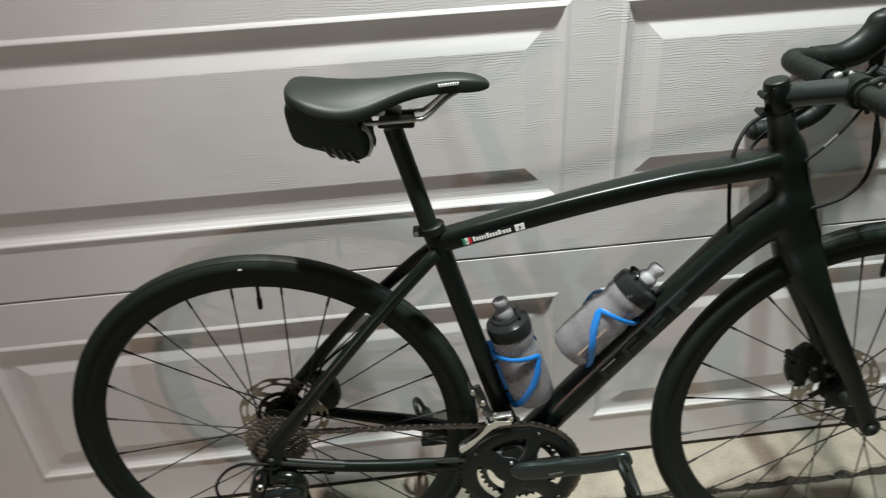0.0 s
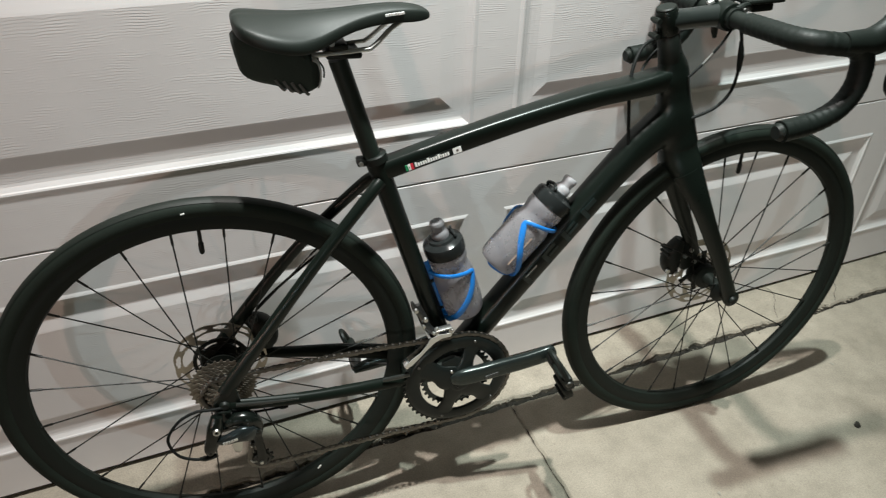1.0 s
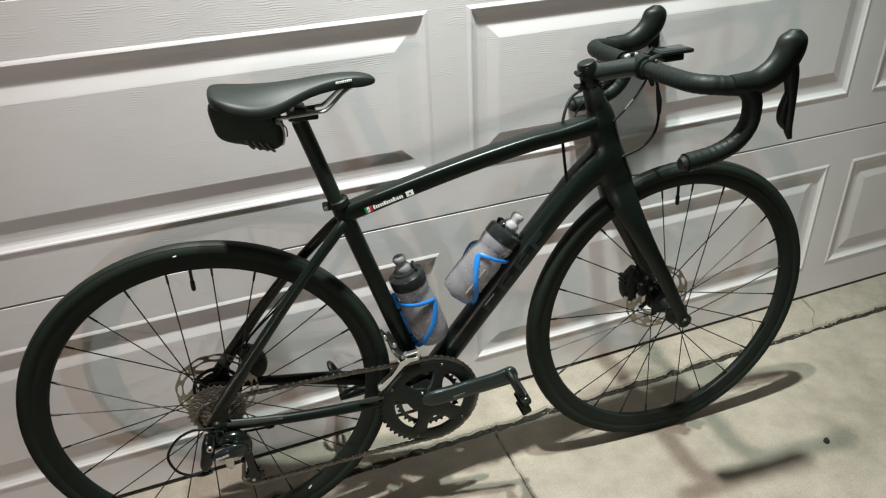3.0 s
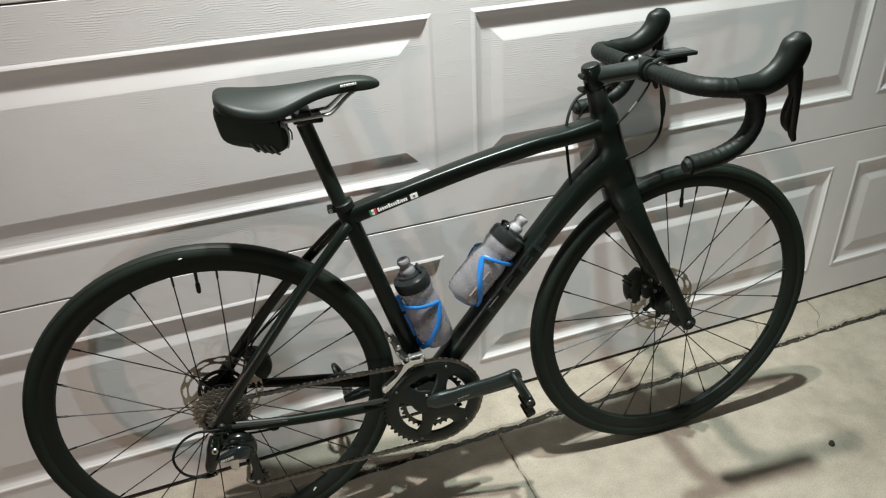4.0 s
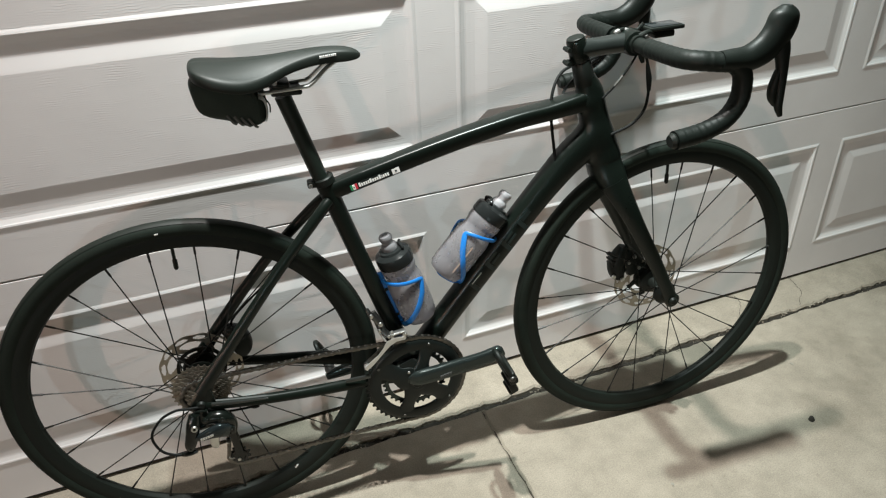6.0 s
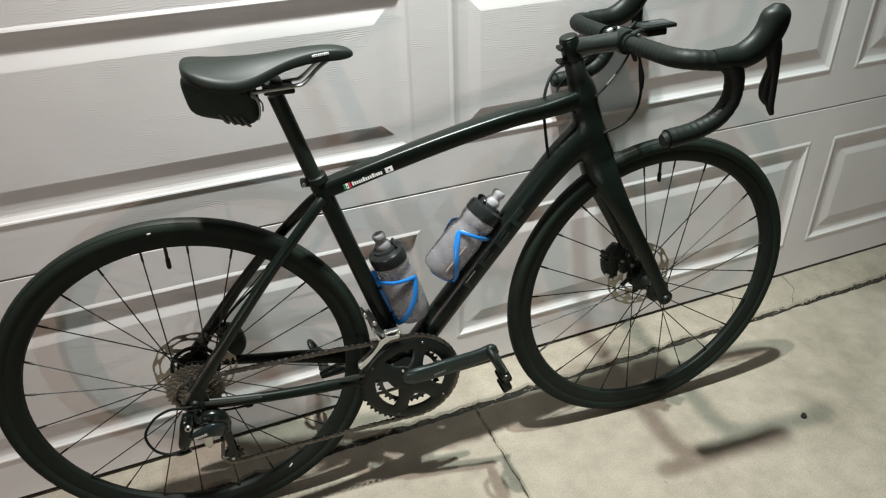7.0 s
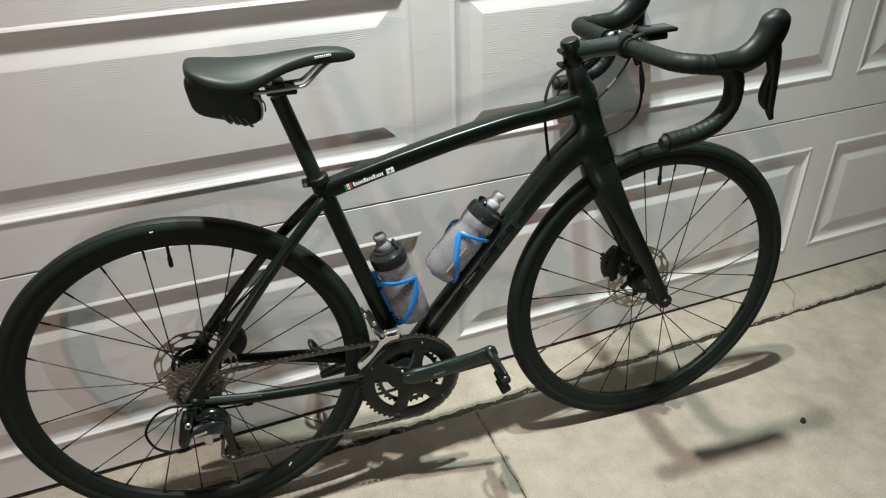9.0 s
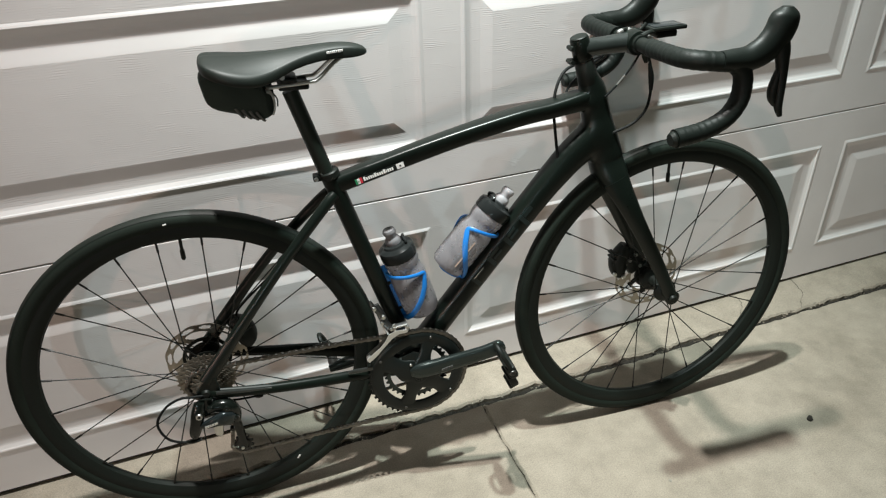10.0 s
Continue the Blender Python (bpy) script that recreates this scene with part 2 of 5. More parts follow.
def sweep(bm, pts, size, segs=12, up=(0, 1, 0), caps=True, close=False, shape=1.0, section=None):
    """A tube along pts. size: a radius, or for each point a radius or (across, along up) half axes. shape < 1 squares the section; section gives its outline."""
    segs = len(section) if section else segs
    pts = [Vector(p) for p in pts]
    n = len(pts)
    if not isinstance(size, (list, tuple)):
        size = [size] * n
    rings = []
    upv = Vector(up)
    for i, p in enumerate(pts):
        a = pts[(i - 1) % n] if (i or close) else pts[0]
        b = pts[(i + 1) % n] if (i < n - 1 or close) else pts[-1]
        d = (b - a).normalized()
        side = d.cross(upv)
        if side.length < 1e-4:
            side = d.cross(Vector((0.3, 0.5, 0.8)))
        side.normalize()
        v = side.cross(d).normalized()
        upv = v
        s = size[i]
        ra, rb = s if isinstance(s, (list, tuple)) else (s, s)
        ring = []
        for k in range(segs):
            t = 2 * math.pi * k / segs
            c, q = math.cos(t), math.sin(t)
            c, q = section[k] if section else (math.copysign(abs(c) ** shape, c), math.copysign(abs(q) ** shape, q))
            ring.append(bm.verts.new(p + side * (ra * c) + v * (rb * q)))
        rings.append(ring)
    for i in range(n if close else n - 1):
        r0, r1 = rings[i], rings[(i + 1) % n]
        for k in range(segs):
            bm.faces.new((r0[k], r0[(k + 1) % segs], r1[(k + 1) % segs], r1[k]))
    if caps and not close:
        bm.faces.new(rings[0][::-1])
        bm.faces.new(rings[-1])
    return bm


def smooth_path(pts, n=6):
    """Points of a Catmull-Rom curve through pts."""
    pts = [Vector(p) for p in pts]
    out = []
    for i in range(len(pts) - 1):
        p0, p1, p2, p3 = pts[max(i - 1, 0)], pts[i], pts[i + 1], pts[min(i + 2, len(pts) - 1)]
        for k in range(n):
            t = k / n
            out.append(0.5 * (2 * p1 + (p2 - p0) * t + (2 * p0 - 5 * p1 + 4 * p2 - p3) * t * t + (3 * p1 - p0 - 3 * p2 + p3) * t ** 3))
    out.append(pts[-1])
    return out


def smooth_values(vals, n=6):
    """Sizes to go with smooth_path."""
    v = [Vector((*(x if isinstance(x, (list, tuple)) else (x, x)), 0)) for x in vals]
    return [(p.x, p.y) for p in smooth_path(v, n)]


def lathe(bm, profile, m=Matrix.Identity(4), segs=32, closed=False):
    """Turns (radius, height) pairs about the local z axis of m."""
    rings = []
    for r, h in profile:
        if r < 1e-6:
            rings.append([bm.verts.new(m @ Vector((0, 0, h)))])
        else:
            rings.append([bm.verts.new(m @ Vector((r * math.cos(2 * math.pi * k / segs), r * math.sin(2 * math.pi * k / segs), h))) for k in range(segs)])
    pairs = list(zip(rings, rings[1:])) + ([(rings[-1], rings[0])] if closed else [])
    for a, b in pairs:
        for k in range(segs):
            j = (k + 1) % segs
            if len(a) == 1 and len(b) > 1:
                bm.faces.new((a[0], b[j], b[k]))
            elif len(b) == 1 and len(a) > 1:
                bm.faces.new((a[k], a[j], b[0]))
            elif len(a) > 1:
                bm.faces.new((a[k], a[j], b[j], b[k]))
    return bm


def box(bm, size, m=Matrix.Identity(4), bevel=0.0):
    """A box of full size about the origin of m, its edges rounded."""
    r = bmesh.ops.create_cube(bm, size=1.0, matrix=m @ Matrix.Diagonal((*size, 1)))
    if bevel:
        es = list({e for v in r["verts"] for e in v.link_edges})
        bmesh.ops.bevel(bm, geom=es, offset=bevel, segments=2, affect="EDGES", profile=0.5)
    return bm


def plate(bm, outline, y0, y1):
    """A flat plate with an outline in x and z, between two y."""
    a = [bm.verts.new((x, y0, z)) for x, z in outline]
    b = [bm.verts.new((x, y1, z)) for x, z in outline]
    bm.faces.new(a)
    bm.faces.new(b[::-1])
    for k in range(len(a)):
        j = (k + 1) % len(a)
        bm.faces.new((a[k], b[k], b[j], a[j]))
    return bm


def blended(tubes, lo, hi, cell, soft):
    """One smooth skin round several tubes that flow into one another. tubes: (points, half axes, squareness)."""
    axes = [np.arange(a, b + cell, cell) for a, b in zip(lo, hi)]
    gx, gy, gz = np.meshgrid(*axes, indexing="ij")
    total = None
    for pts, sizes, power in tubes:
        pts, sizes = smooth_path(pts, 4), smooth_values(sizes, 4)
        best = None
        for a, b, sa, sb in zip(pts, pts[1:], sizes, sizes[1:]):
            d = b - a
            long = d.length
            d.normalize()
            side = d.cross(Vector((0, 1, 0))).normalized()
            up = side.cross(d)
            rx, ry, rz = gx - a.x, gy - a.y, gz - a.z
            w = rx * d.x + ry * d.y + rz * d.z
            t = np.clip(w / long, 0, 1)
            ra, rb = sa[0] + (sb[0] - sa[0]) * t, sa[1] + (sb[1] - sa[1]) * t
            u, v = rx * side.x + ry * side.y + rz * side.z, rx * up.x + ry * up.y + rz * up.z
            over = w - t * long
            q = ((np.abs(u) / ra) ** power + (np.abs(v) / rb) ** power + (np.abs(over) / ra) ** power) ** (1 / power)
            dist = (q - 1) * np.minimum(ra, rb)
            best = dist if best is None else np.minimum(best, dist)
        if total is None:
            total = best
        else:
            h = np.clip(0.5 + 0.5 * (best - total) / soft, 0, 1)
            total = best * (1 - h) + total * h - soft * h * (1 - h)
    nx, ny, nz = total.shape
    inside = total < 0
    corner = [(i, j, k) for i in (0, 1) for j in (0, 1) for k in (0, 1)]

    def shifted(f, c):
        return f[c[0]:nx - 1 + c[0], c[1]:ny - 1 + c[1], c[2]:nz - 1 + c[2]]

    hits = sum(shifted(inside, c).astype(int) for c in corner)
    mixed = (hits > 0) & (hits < 8)
    place = np.zeros(mixed.shape + (3,))
    count = np.zeros(mixed.shape)
    for c in corner:
        for axis in range(3):
            if c[axis]:
                continue
            e = tuple(1 if i == axis else c[i] for i in range(3))
            fa, fb = shifted(total, c), shifted(total, e)
            cross = (fa < 0) != (fb < 0)
            t = np.where(cross, fa / np.where(cross, fa - fb, 1), 0)
            for i in range(3):
                place[..., i] += np.where(cross, c[i] + (t if i == axis else 0), 0)
            count += cross
    ids = np.full(mixed.shape, -1)
    ids[mixed] = np.arange(mixed.sum())
    where = np.argwhere(mixed)
    verts = (where + place[mixed] / count[mixed][:, None]) * cell + np.array(lo)
    faces = []
    for axis in range(3):
        o1, o2 = [i for i in range(3) if i != axis]
        head, tail = [slice(None)] * 3, [slice(None)] * 3
        head[axis], tail[axis] = slice(0, -1), slice(1, None)
        for p in np.argwhere(inside[tuple(head)] != inside[tuple(tail)]):
            if p[o1] < 1 or p[o2] < 1 or p[o1] >= mixed.shape[o1] or p[o2] >= mixed.shape[o2]:
                continue
            quad = []
            for d1, d2 in ((1, 1), (0, 1), (0, 0), (1, 0)):
                c = list(p)
                c[o1] -= d1
                c[o2] -= d2
                quad.append(int(ids[tuple(c)]))
            faces.append(quad)
    bm = bmesh.new()
    made = [bm.verts.new(v) for v in verts]
    for f in faces:
        if min(f) >= 0:
            bm.faces.new([made[i] for i in f])
    return bm


ACROSS = pose(0, 0, 0, 90, 0, 0)      # local z of a lathe becomes -y: out to the bike's right side
# ---- the setting: driveway, garage door, wall ----
SECTION, GAP = 0.5265, 0.0026
DOOR_X = (-1.90, 2.73)
PANELS = [-1.797 + 1.1265 * k for k in range(4)]
PANEL_W = 1.048


def door_section(z0, z1, drop=0.0):
    """One section of the door with its four pressed panels: a frame, and in it a sloped groove round each raised field."""
    bm = bmesh.new()
    x0, x1 = DOOR_X
    lo, hi = z0 + GAP / 2 - drop, z1 - GAP / 2
    pz0, pz1 = z0 + 0.100, z0 + 0.436
    rings = ((0.0, 0.0), (0.004, -0.0010), (0.0075, -0.0016), (0.0105, -0.0010), (0.0125, 0.0002), (0.0205, 0.0029), (0.0250, 0.0036), (0.0340, 0.0038), (0.0430, 0.0036), (0.0470, 0.0031), (0.0650, 0.0005), (0.069, 0.0))

    def quad(a, b, c, d):
        bm.faces.new([bm.verts.new(p) for p in (a, b, c, d)])

    edge = 0.0015
    xs = [x0] + [v for p in PANELS for v in (p, p + PANEL_W)] + [x1]
    quad((x0, 0, lo + edge), (x1, 0, lo + edge), (x1, 0, pz0), (x0, 0, pz0))
    quad((x0, 0, pz1), (x1, 0, pz1), (x1, 0, hi - edge), (x0, 0, hi - edge))
    for a, b in zip(xs[0::2], xs[1::2]):
        quad((a, 0, pz0), (b, 0, pz0), (b, 0, pz1), (a, 0, pz1))
    # rolled edges at the joint, back and ends
    for za, zb in ((lo + edge, lo), (hi - edge, hi)):
        quad((x0, 0, za), (x1, 0, za), (x1, edge, zb), (x0, edge, zb))
        quad((x0, edge, zb), (x1, edge, zb), (x1, 0.045, zb), (x0, 0.045, zb))
    quad((x0, 0.045, lo), (x1, 0.045, lo), (x1, 0.045, hi), (x0, 0.045, hi))
    for x in (x0, x1):
        quad((x, 0, lo), (x, 0.045, lo), (x, 0.045, hi), (x, 0, hi))
    for p in PANELS:
        loops = []
        for inset, deep in rings:
            a, b, c, d = p + inset, p + PANEL_W - inset, pz0 + inset, pz1 - inset
            loops.append([bm.verts.new(v) for v in ((a, deep, c), (b, deep, c), (b, deep, d), (a, deep, d))])
        for r0, r1 in zip(loops, loops[1:]):
            for k in range(4):
                bm.faces.new((r0[k], r0[(k + 1) % 4], r1[(k + 1) % 4], r1[k]))
        bm.faces.new(loops[-1])
    bmesh.ops.remove_doubles(bm, verts=bm.verts, dist=0.0002)
    for f in bm.faces:
        f.normal_update()
    return bm


garage_door = tagged(new("door_1"), "closed pale grey steel garage door with embossed wood grain and raised panels", "garage door", kind="structure")
Z0 = 0.0245
for k in range(4):
    section = part("door_section", door_section(Z0 + k * SECTION, Z0 + (k + 1) * SECTION, 0.0 if k else 0.0045), DOOR, garage_door, smooth=False)
bm = bmesh.new()
box(bm, (DOOR_X[1] - DOOR_X[0], 0.034, 0.014), pose(sum(DOOR_X) / 2, 0.024, 0.0175), 0.004)
part("bottom_seal", bm, SEAL, garage_door, "black rubber bottom seal")

# driveway: slabs each side of the joint that runs along the door, and the apron strip, with crumbled edges
def ragged(a, b, fixed, seed, rough, along_x=True, step=0.011):
    """Points of a crumbled slab edge from a to b at about the fixed coordinate."""
    n = max(2, int(abs(b - a) / step))
    pts = []
    for k in range(n + 1):
        t = a + (b - a) * k / n
        d = rough * noise.fractal(Vector((t * 34, seed, 0.3)), 0.7, 2.1, 5) + 0.5 * rough * noise.noise(Vector((t * 5, seed, 3.1)))
        pts.append((t, fixed + d) if along_x else (fixed + d, t))
    return pts


def slab(name, outline, label, rise=None):
    """A concrete slab with rounded, crumbled edges; rise gives the height of its top at y."""
    bm = bmesh.new()
    top = rise or (lambda y: 0.0)
    n = len(outline)
    inner = []
    for k in range(n):
        p, q = Vector(outline[k - 1]), Vector(outline[(k + 1) % n])
        d = (q - p).normalized()
        inner.append((outline[k][0] - d.y * 0.005, outline[k][1] + d.x * 0.005))
    loops = [[bm.verts.new((x, y, top(y) + z)) for x, y in pts] for pts, z in ((inner, 0.0), (outline, -0.0045), (outline, -0.12))]
    for a, b in zip(loops, loops[1:]):
        for k in range(n):
            bm.faces.new((a[k], b[k], b[(k + 1) % n], a[(k + 1) % n]))
    bm.faces.new(loops[0])
    return tagged(part(name, bm, CONCRETE, smooth=False), label, "pavement", kind="structure")


JOINT_Y, CROSS_X = -0.119, 0.452
apron = slab("pavement_apron", ragged(-3.2, 4.0, JOINT_Y + 0.0078, 1.0, 0.0085) + [(4.0, 0.0), (4.0, 0.5), (-3.2, 0.5), (-3.2, 0.0)],
             "pale worn concrete strip with crumbled edge under the garage door", lambda y: 0.017 * min(1.0, max(0.0, (y - JOINT_Y) / 0.119)))
slab("pavement_drive_left", [(-3.2, -5.0)] + ragged(-5.0, JOINT_Y - 0.007, CROSS_X - 0.0012, 4.0, 0.0042, False) + ragged(CROSS_X - 0.004, -3.2, JOINT_Y - 0.007, 2.0, 0.004),
     "pale mottled concrete driveway slab")
slab("pavement_drive_right", [(4.0, -5.0)] + ragged(4.0, CROSS_X + 0.004, JOINT_Y - 0.007, 3.0, 0.004) + ragged(JOINT_Y - 0.007, -5.0, CROSS_X + 0.0012, 5.0, 0.0042, False),
     "pale mottled concrete driveway slab")
bm = bmesh.new()
bmesh.ops.create_grid(bm, x_segments=2, y_segments=2, size=400, matrix=pose(0, 0, -0.016))
tagged(part("ground", bm, JOINT, smooth=False), "dark dirt in the joints and round the driveway", "ground", kind="structure")

# dirt and crumbs packed in the joint
bm = bmesh.new()
n, rows = 900, []
for k in range(n + 1):
    x = -1.2 + 3.6 * k / n
    rows.append([bm.verts.new((x, JOINT_Y + v, -0.0105 + 0.0050 * noise.fractal(Vector((x * 60, v * 160, 2.0)), 0.8, 2.2, 4))) for v in (-0.014, -0.007, -0.002, 0.003, 0.008, 0.014)])
for a, b in zip(rows, rows[1:]):
    for k in range(5):
        bm.faces.new((a[k], b[k], b[k + 1], a[k + 1]))
tagged(part("joint_dirt", bm, JOINT), "dark dirt packed in the driveway joint", "dirt", kind="stuff")
bm = bmesh.new()
rows = []
for k in range(220):
    y = JOINT_Y - 0.004 - 2.0 * k / 219
    rows.append([bm.verts.new((CROSS_X + v, y, -0.0052 + 0.003 * noise.fractal(Vector((v * 160, y * 60, 7.0)), 0.8, 2.2, 4))) for v in (-0.005, -0.0015, 0.0015, 0.005)])
for a, b in zip(rows, rows[1:]):
    for k in range(3):
        bm.faces.new((a[k], b[k], b[k + 1], a[k + 1]))
tagged(part("joint_dirt", bm, CROSSDIRT), "brown dirt packed in the cross joint", "dirt", kind="stuff")
rng = random.Random(5)
bm = bmesh.new()
for k in range(240):
    x = rng.uniform(-0.6, 1.9)
    y = JOINT_Y + rng.gauss(0.002, 0.009)
    r = rng.uniform(0.0008, 0.0028)
    m = pose(x, y, 0.0006, rng.uniform(0, 360), rng.uniform(0, 360), rng.uniform(0, 360)) @ Matrix.Diagonal((r * rng.uniform(0.7, 1.6), r, r * rng.uniform(0.5, 1), 1))
    bmesh.ops.create_icosphere(bm, subdivisions=1, radius=1.0, matrix=m)
tagged(part("joint_crumbs", bm, CONCRETE), "small concrete crumbs along the driveway joint", "crumbs", kind="stuff")


def crack(pts, seed, width):
    """A hair crack that wanders along pts on the apron."""
    bm = bmesh.new()
    path = smooth_path([(x, y, 0) for x, y in pts], 10)
    prev = None
    for k, p in enumerate(path):
        d = 0.003 * noise.fractal(Vector((k * 0.4, seed, 1.7)), 0.8, 2.0, 3)
        w = width * (0.5 + 0.8 * abs(noise.noise(Vector((k * 0.6, seed, 9)))))
        z = 0.0006 + 0.017 * min(1.0, max(0.0, (p.y - JOINT_Y) / 0.119))
        a, b = bm.verts.new((p.x + d - w, p.y, z)), bm.verts.new((p.x + d + w, p.y, z))
        if prev:
            bm.faces.new((prev[0], prev[1], b, a))
        prev = (a, b)
    part("crack", bm, JOINT, apron, smooth=False)


crack([(1.300, 0.004), (1.315, -0.018), (1.306, -0.048), (1.279, -0.076), (1.262, -0.108)], 1.0, 0.0011)
crack([(1.527, 0.004), (1.523, -0.031), (1.516, -0.063), (1.483, -0.091), (1.472, -0.108)], 2.0, 0.0013)

# wall round the door and the soffit over it
for name, x0, x1, z0, z1 in (("wall_left", -4.2, DOOR_X[0], 0, 2.75), ("wall_right", DOOR_X[1], 5.0, 0, 2.75), ("wall_top", DOOR_X[0], DOOR_X[1], Z0 + 4 * SECTION, 2.75)):
    bm = bmesh.new()
    box(bm, (x1 - x0, 0.2, z1 - z0), pose((x0 + x1) / 2, 0.09, (z0 + z1) / 2))
    tagged(part(name, bm, STUCCO, smooth=False), "plain stucco garage wall", "wall", kind="structure")
bm = bmesh.new()
box(bm, (9.2, 0.9, 0.05), pose(0.4, -0.25, 3.05))
tagged(part("ceiling", bm, STUCCO, smooth=False), "plain soffit above the garage door", "soffit", kind="structure")

# small litter on the driveway
def pebble(name, x, y, size, mat, label, seed):
    bm = bmesh.new()
    bmesh.ops.create_icosphere(bm, subdivisions=3, radius=1.0)
    for v in bm.verts:
        v.co *= 1 + 0.28 * noise.noise(v.co * 1.3 + Vector((seed, 0, 0)))
        v.co = Vector((v.co.x * size[0], v.co.y * size[1], max(v.co.z, -0.6) * size[2] + 0.6 * size[2]))
    ob = part(name, bm, mat)
    ob.matrix_world = pose(x, y, 0.0, 0, 0, 35 * seed)
    return tagged(ob, label, name, "litter on the driveway")


pebble("pebble", 1.158, -0.462, (0.0095, 0.0065, 0.004), JOINT, "small dark brown pebble on the concrete driveway", 1.0)
pebble("stone_chip", 0.742, -0.492, (0.0045, 0.0035, 0.0018), CHIP, "tiny pale stone chip on the concrete driveway", 2.0)
pebble("stone_chip", 1.262, -0.292, (0.0055, 0.003, 0.0015), CHIP, "thin pale stone chip on the concrete driveway", 3.0)
# ---- the bicycle ----
# local axes: x forward from the rear axle, y towards the door, z up from the tyre's foot
BIKE = Matrix(((0.99642, 0.08434, 0.00543, -0.14778), (-0.08451, 0.99437, 0.06397, -0.18090), (0.0, -0.06420, 0.99794, 0.0), (0, 0, 0, 1)))
bike = tagged(new("road_bike"), "matte black drop-bar road bike leaning against the garage door", "bicycle")
bike.matrix_world = BIKE
WHEEL_R, BASE = 0.341, 0.977


def wheel(name, x, phase, valve, turn, rear):
    w = new(name)
    w.parent = bike
    w.matrix_local = pose(x, 0, WHEEL_R) @ turn
    bm = bmesh.new()
    prof = []
    for k in range(15):
        a = math.radians(-128 + 256 * k / 14)
        prof.append((0.3255 + 0.0155 * math.cos(a), 0.0148 * math.sin(a)))
    lathe(bm, prof, ACROSS, 96)
    part("tyre", bm, TYRE, w, "black road tyre")
    bm = bmesh.new()
    lathe(bm, [(0.3255 + 0.0162 * math.cos(math.radians(a)), 0.0155 * math.sin(math.radians(a))) for a in range(-42, 43, 12)], ACROSS, 96)
    part("tread", bm, TREAD, w, "dusty smooth tread")
    bm = bmesh.new()
    lathe(bm, [(0.3165, 0.0115), (0.309, 0.0125), (0.300, 0.0115), (0.2915, 0.0075), (0.2885, 0.0), (0.2915, -0.0075), (0.300, -0.0115), (0.309, -0.0125), (0.3165, -0.0115), (0.313, 0)], ACROSS, 96, closed=True)
    part("rim", bm, RIM, w, "black alloy rim")
    flange = 0.027 if rear else 0.022
    for k in range(24):
        a = math.radians(phase + 15 * k)
        side = 1 if k % 2 else -1
        off = math.radians((66 if rear else 76) * (1 if (k // 2) % 2 else -1))
        y = side * (0.019 if rear and side < 0 else 0.030)
        h = Vector((flange * math.cos(a + off), y, flange * math.sin(a + off)))
        r = Vector((0.290 * math.cos(a), side * 0.002, 0.290 * math.sin(a)))
        bm = bmesh.new()
        sweep(bm, [h, h.lerp(r, 0.94)], (0.00125), 6)
        sweep(bm, [h.lerp(r, 0.935), r], 0.0021, 6)
        part("spoke", bm, SPOKE, w)
    bm = bmesh.new()
    lathe(bm, [(0.006, 0.05), (0.012, 0.05), (0.013, 0.040), (flange + 0.004, 0.033), (flange + 0.004, 0.028), (0.014, 0.024), (0.012, 0.0), (0.014, -0.015), (flange + 0.004, -0.019), (flange + 0.004, -0.022 if rear else -0.033), (0.013, -0.040), (0.012, -0.05), (0.006, -0.05)], ACROSS, 24)
    part("hub", bm, BLACKPLASTIC, w, "black hub")
    a = math.radians(valve)
    d = Vector((math.cos(a), 0, math.sin(a)))
    bm = bmesh.new()
    sweep(bm, [d * 0.292, d * 0.268], 0.0030, 8, up=(0, 1, 0))
    sweep(bm, [d * 0.268, d * 0.266, d * 0.250, d * 0.247], [0.0030, 0.0042, 0.0042, 0.0025], 8)
    part("valve", bm, BLACKPLASTIC, w, "black valve stem and cap")
    return w


rear_wheel = wheel("rear_wheel", 0.0, 5.97, 88.0, Matrix.Identity(4), True)
# two tiny white marks, one on the tyre and one on the rim
for x, z, y, wide, tall, lean in ((-0.0064, 0.3253, -0.0149, 0.0022, 0.0060, 80), (0.1409, -0.2590, -0.0113, 0.0100, 0.0030, -52)):
    bm = bmesh.new()
    box(bm, (wide, 0.0012, tall), pose(x, y, z, 0, lean, 0), 0.0003)
    part("label", bm, WHITE, rear_wheel, "tiny pale mark")
STEER = pose(0, 0, 0, 0, -18, 0) @ pose(0, 0, 0, 0, 0, 1.35) @ pose(0, 0, 0, 0, 18, 0)
front_wheel = wheel("front_wheel", BASE, 8.39, 90.6, STEER, False)


BB = Vector((0.412, 0, 0.275))
HEAD_TOP = Vector((0.783, 0, 0.812))
STEER_TOP = Vector((0.757, 0, 0.902))
V = Vector


def tube(name, pts, size, mat, parent=None, segs=16, n=6, label="", up=(0, 1, 0), shape=1.0):
    bm = bmesh.new()
    if len(pts) > 2:
        sizes = smooth_values(size, n) if isinstance(size, list) else size
        sweep(bm, smooth_path(pts, n), sizes, segs, up, shape=shape)
    else:
        sweep(bm, pts, size, segs, up, shape=shape)
    return part(name, bm, mat, parent or bike, label)


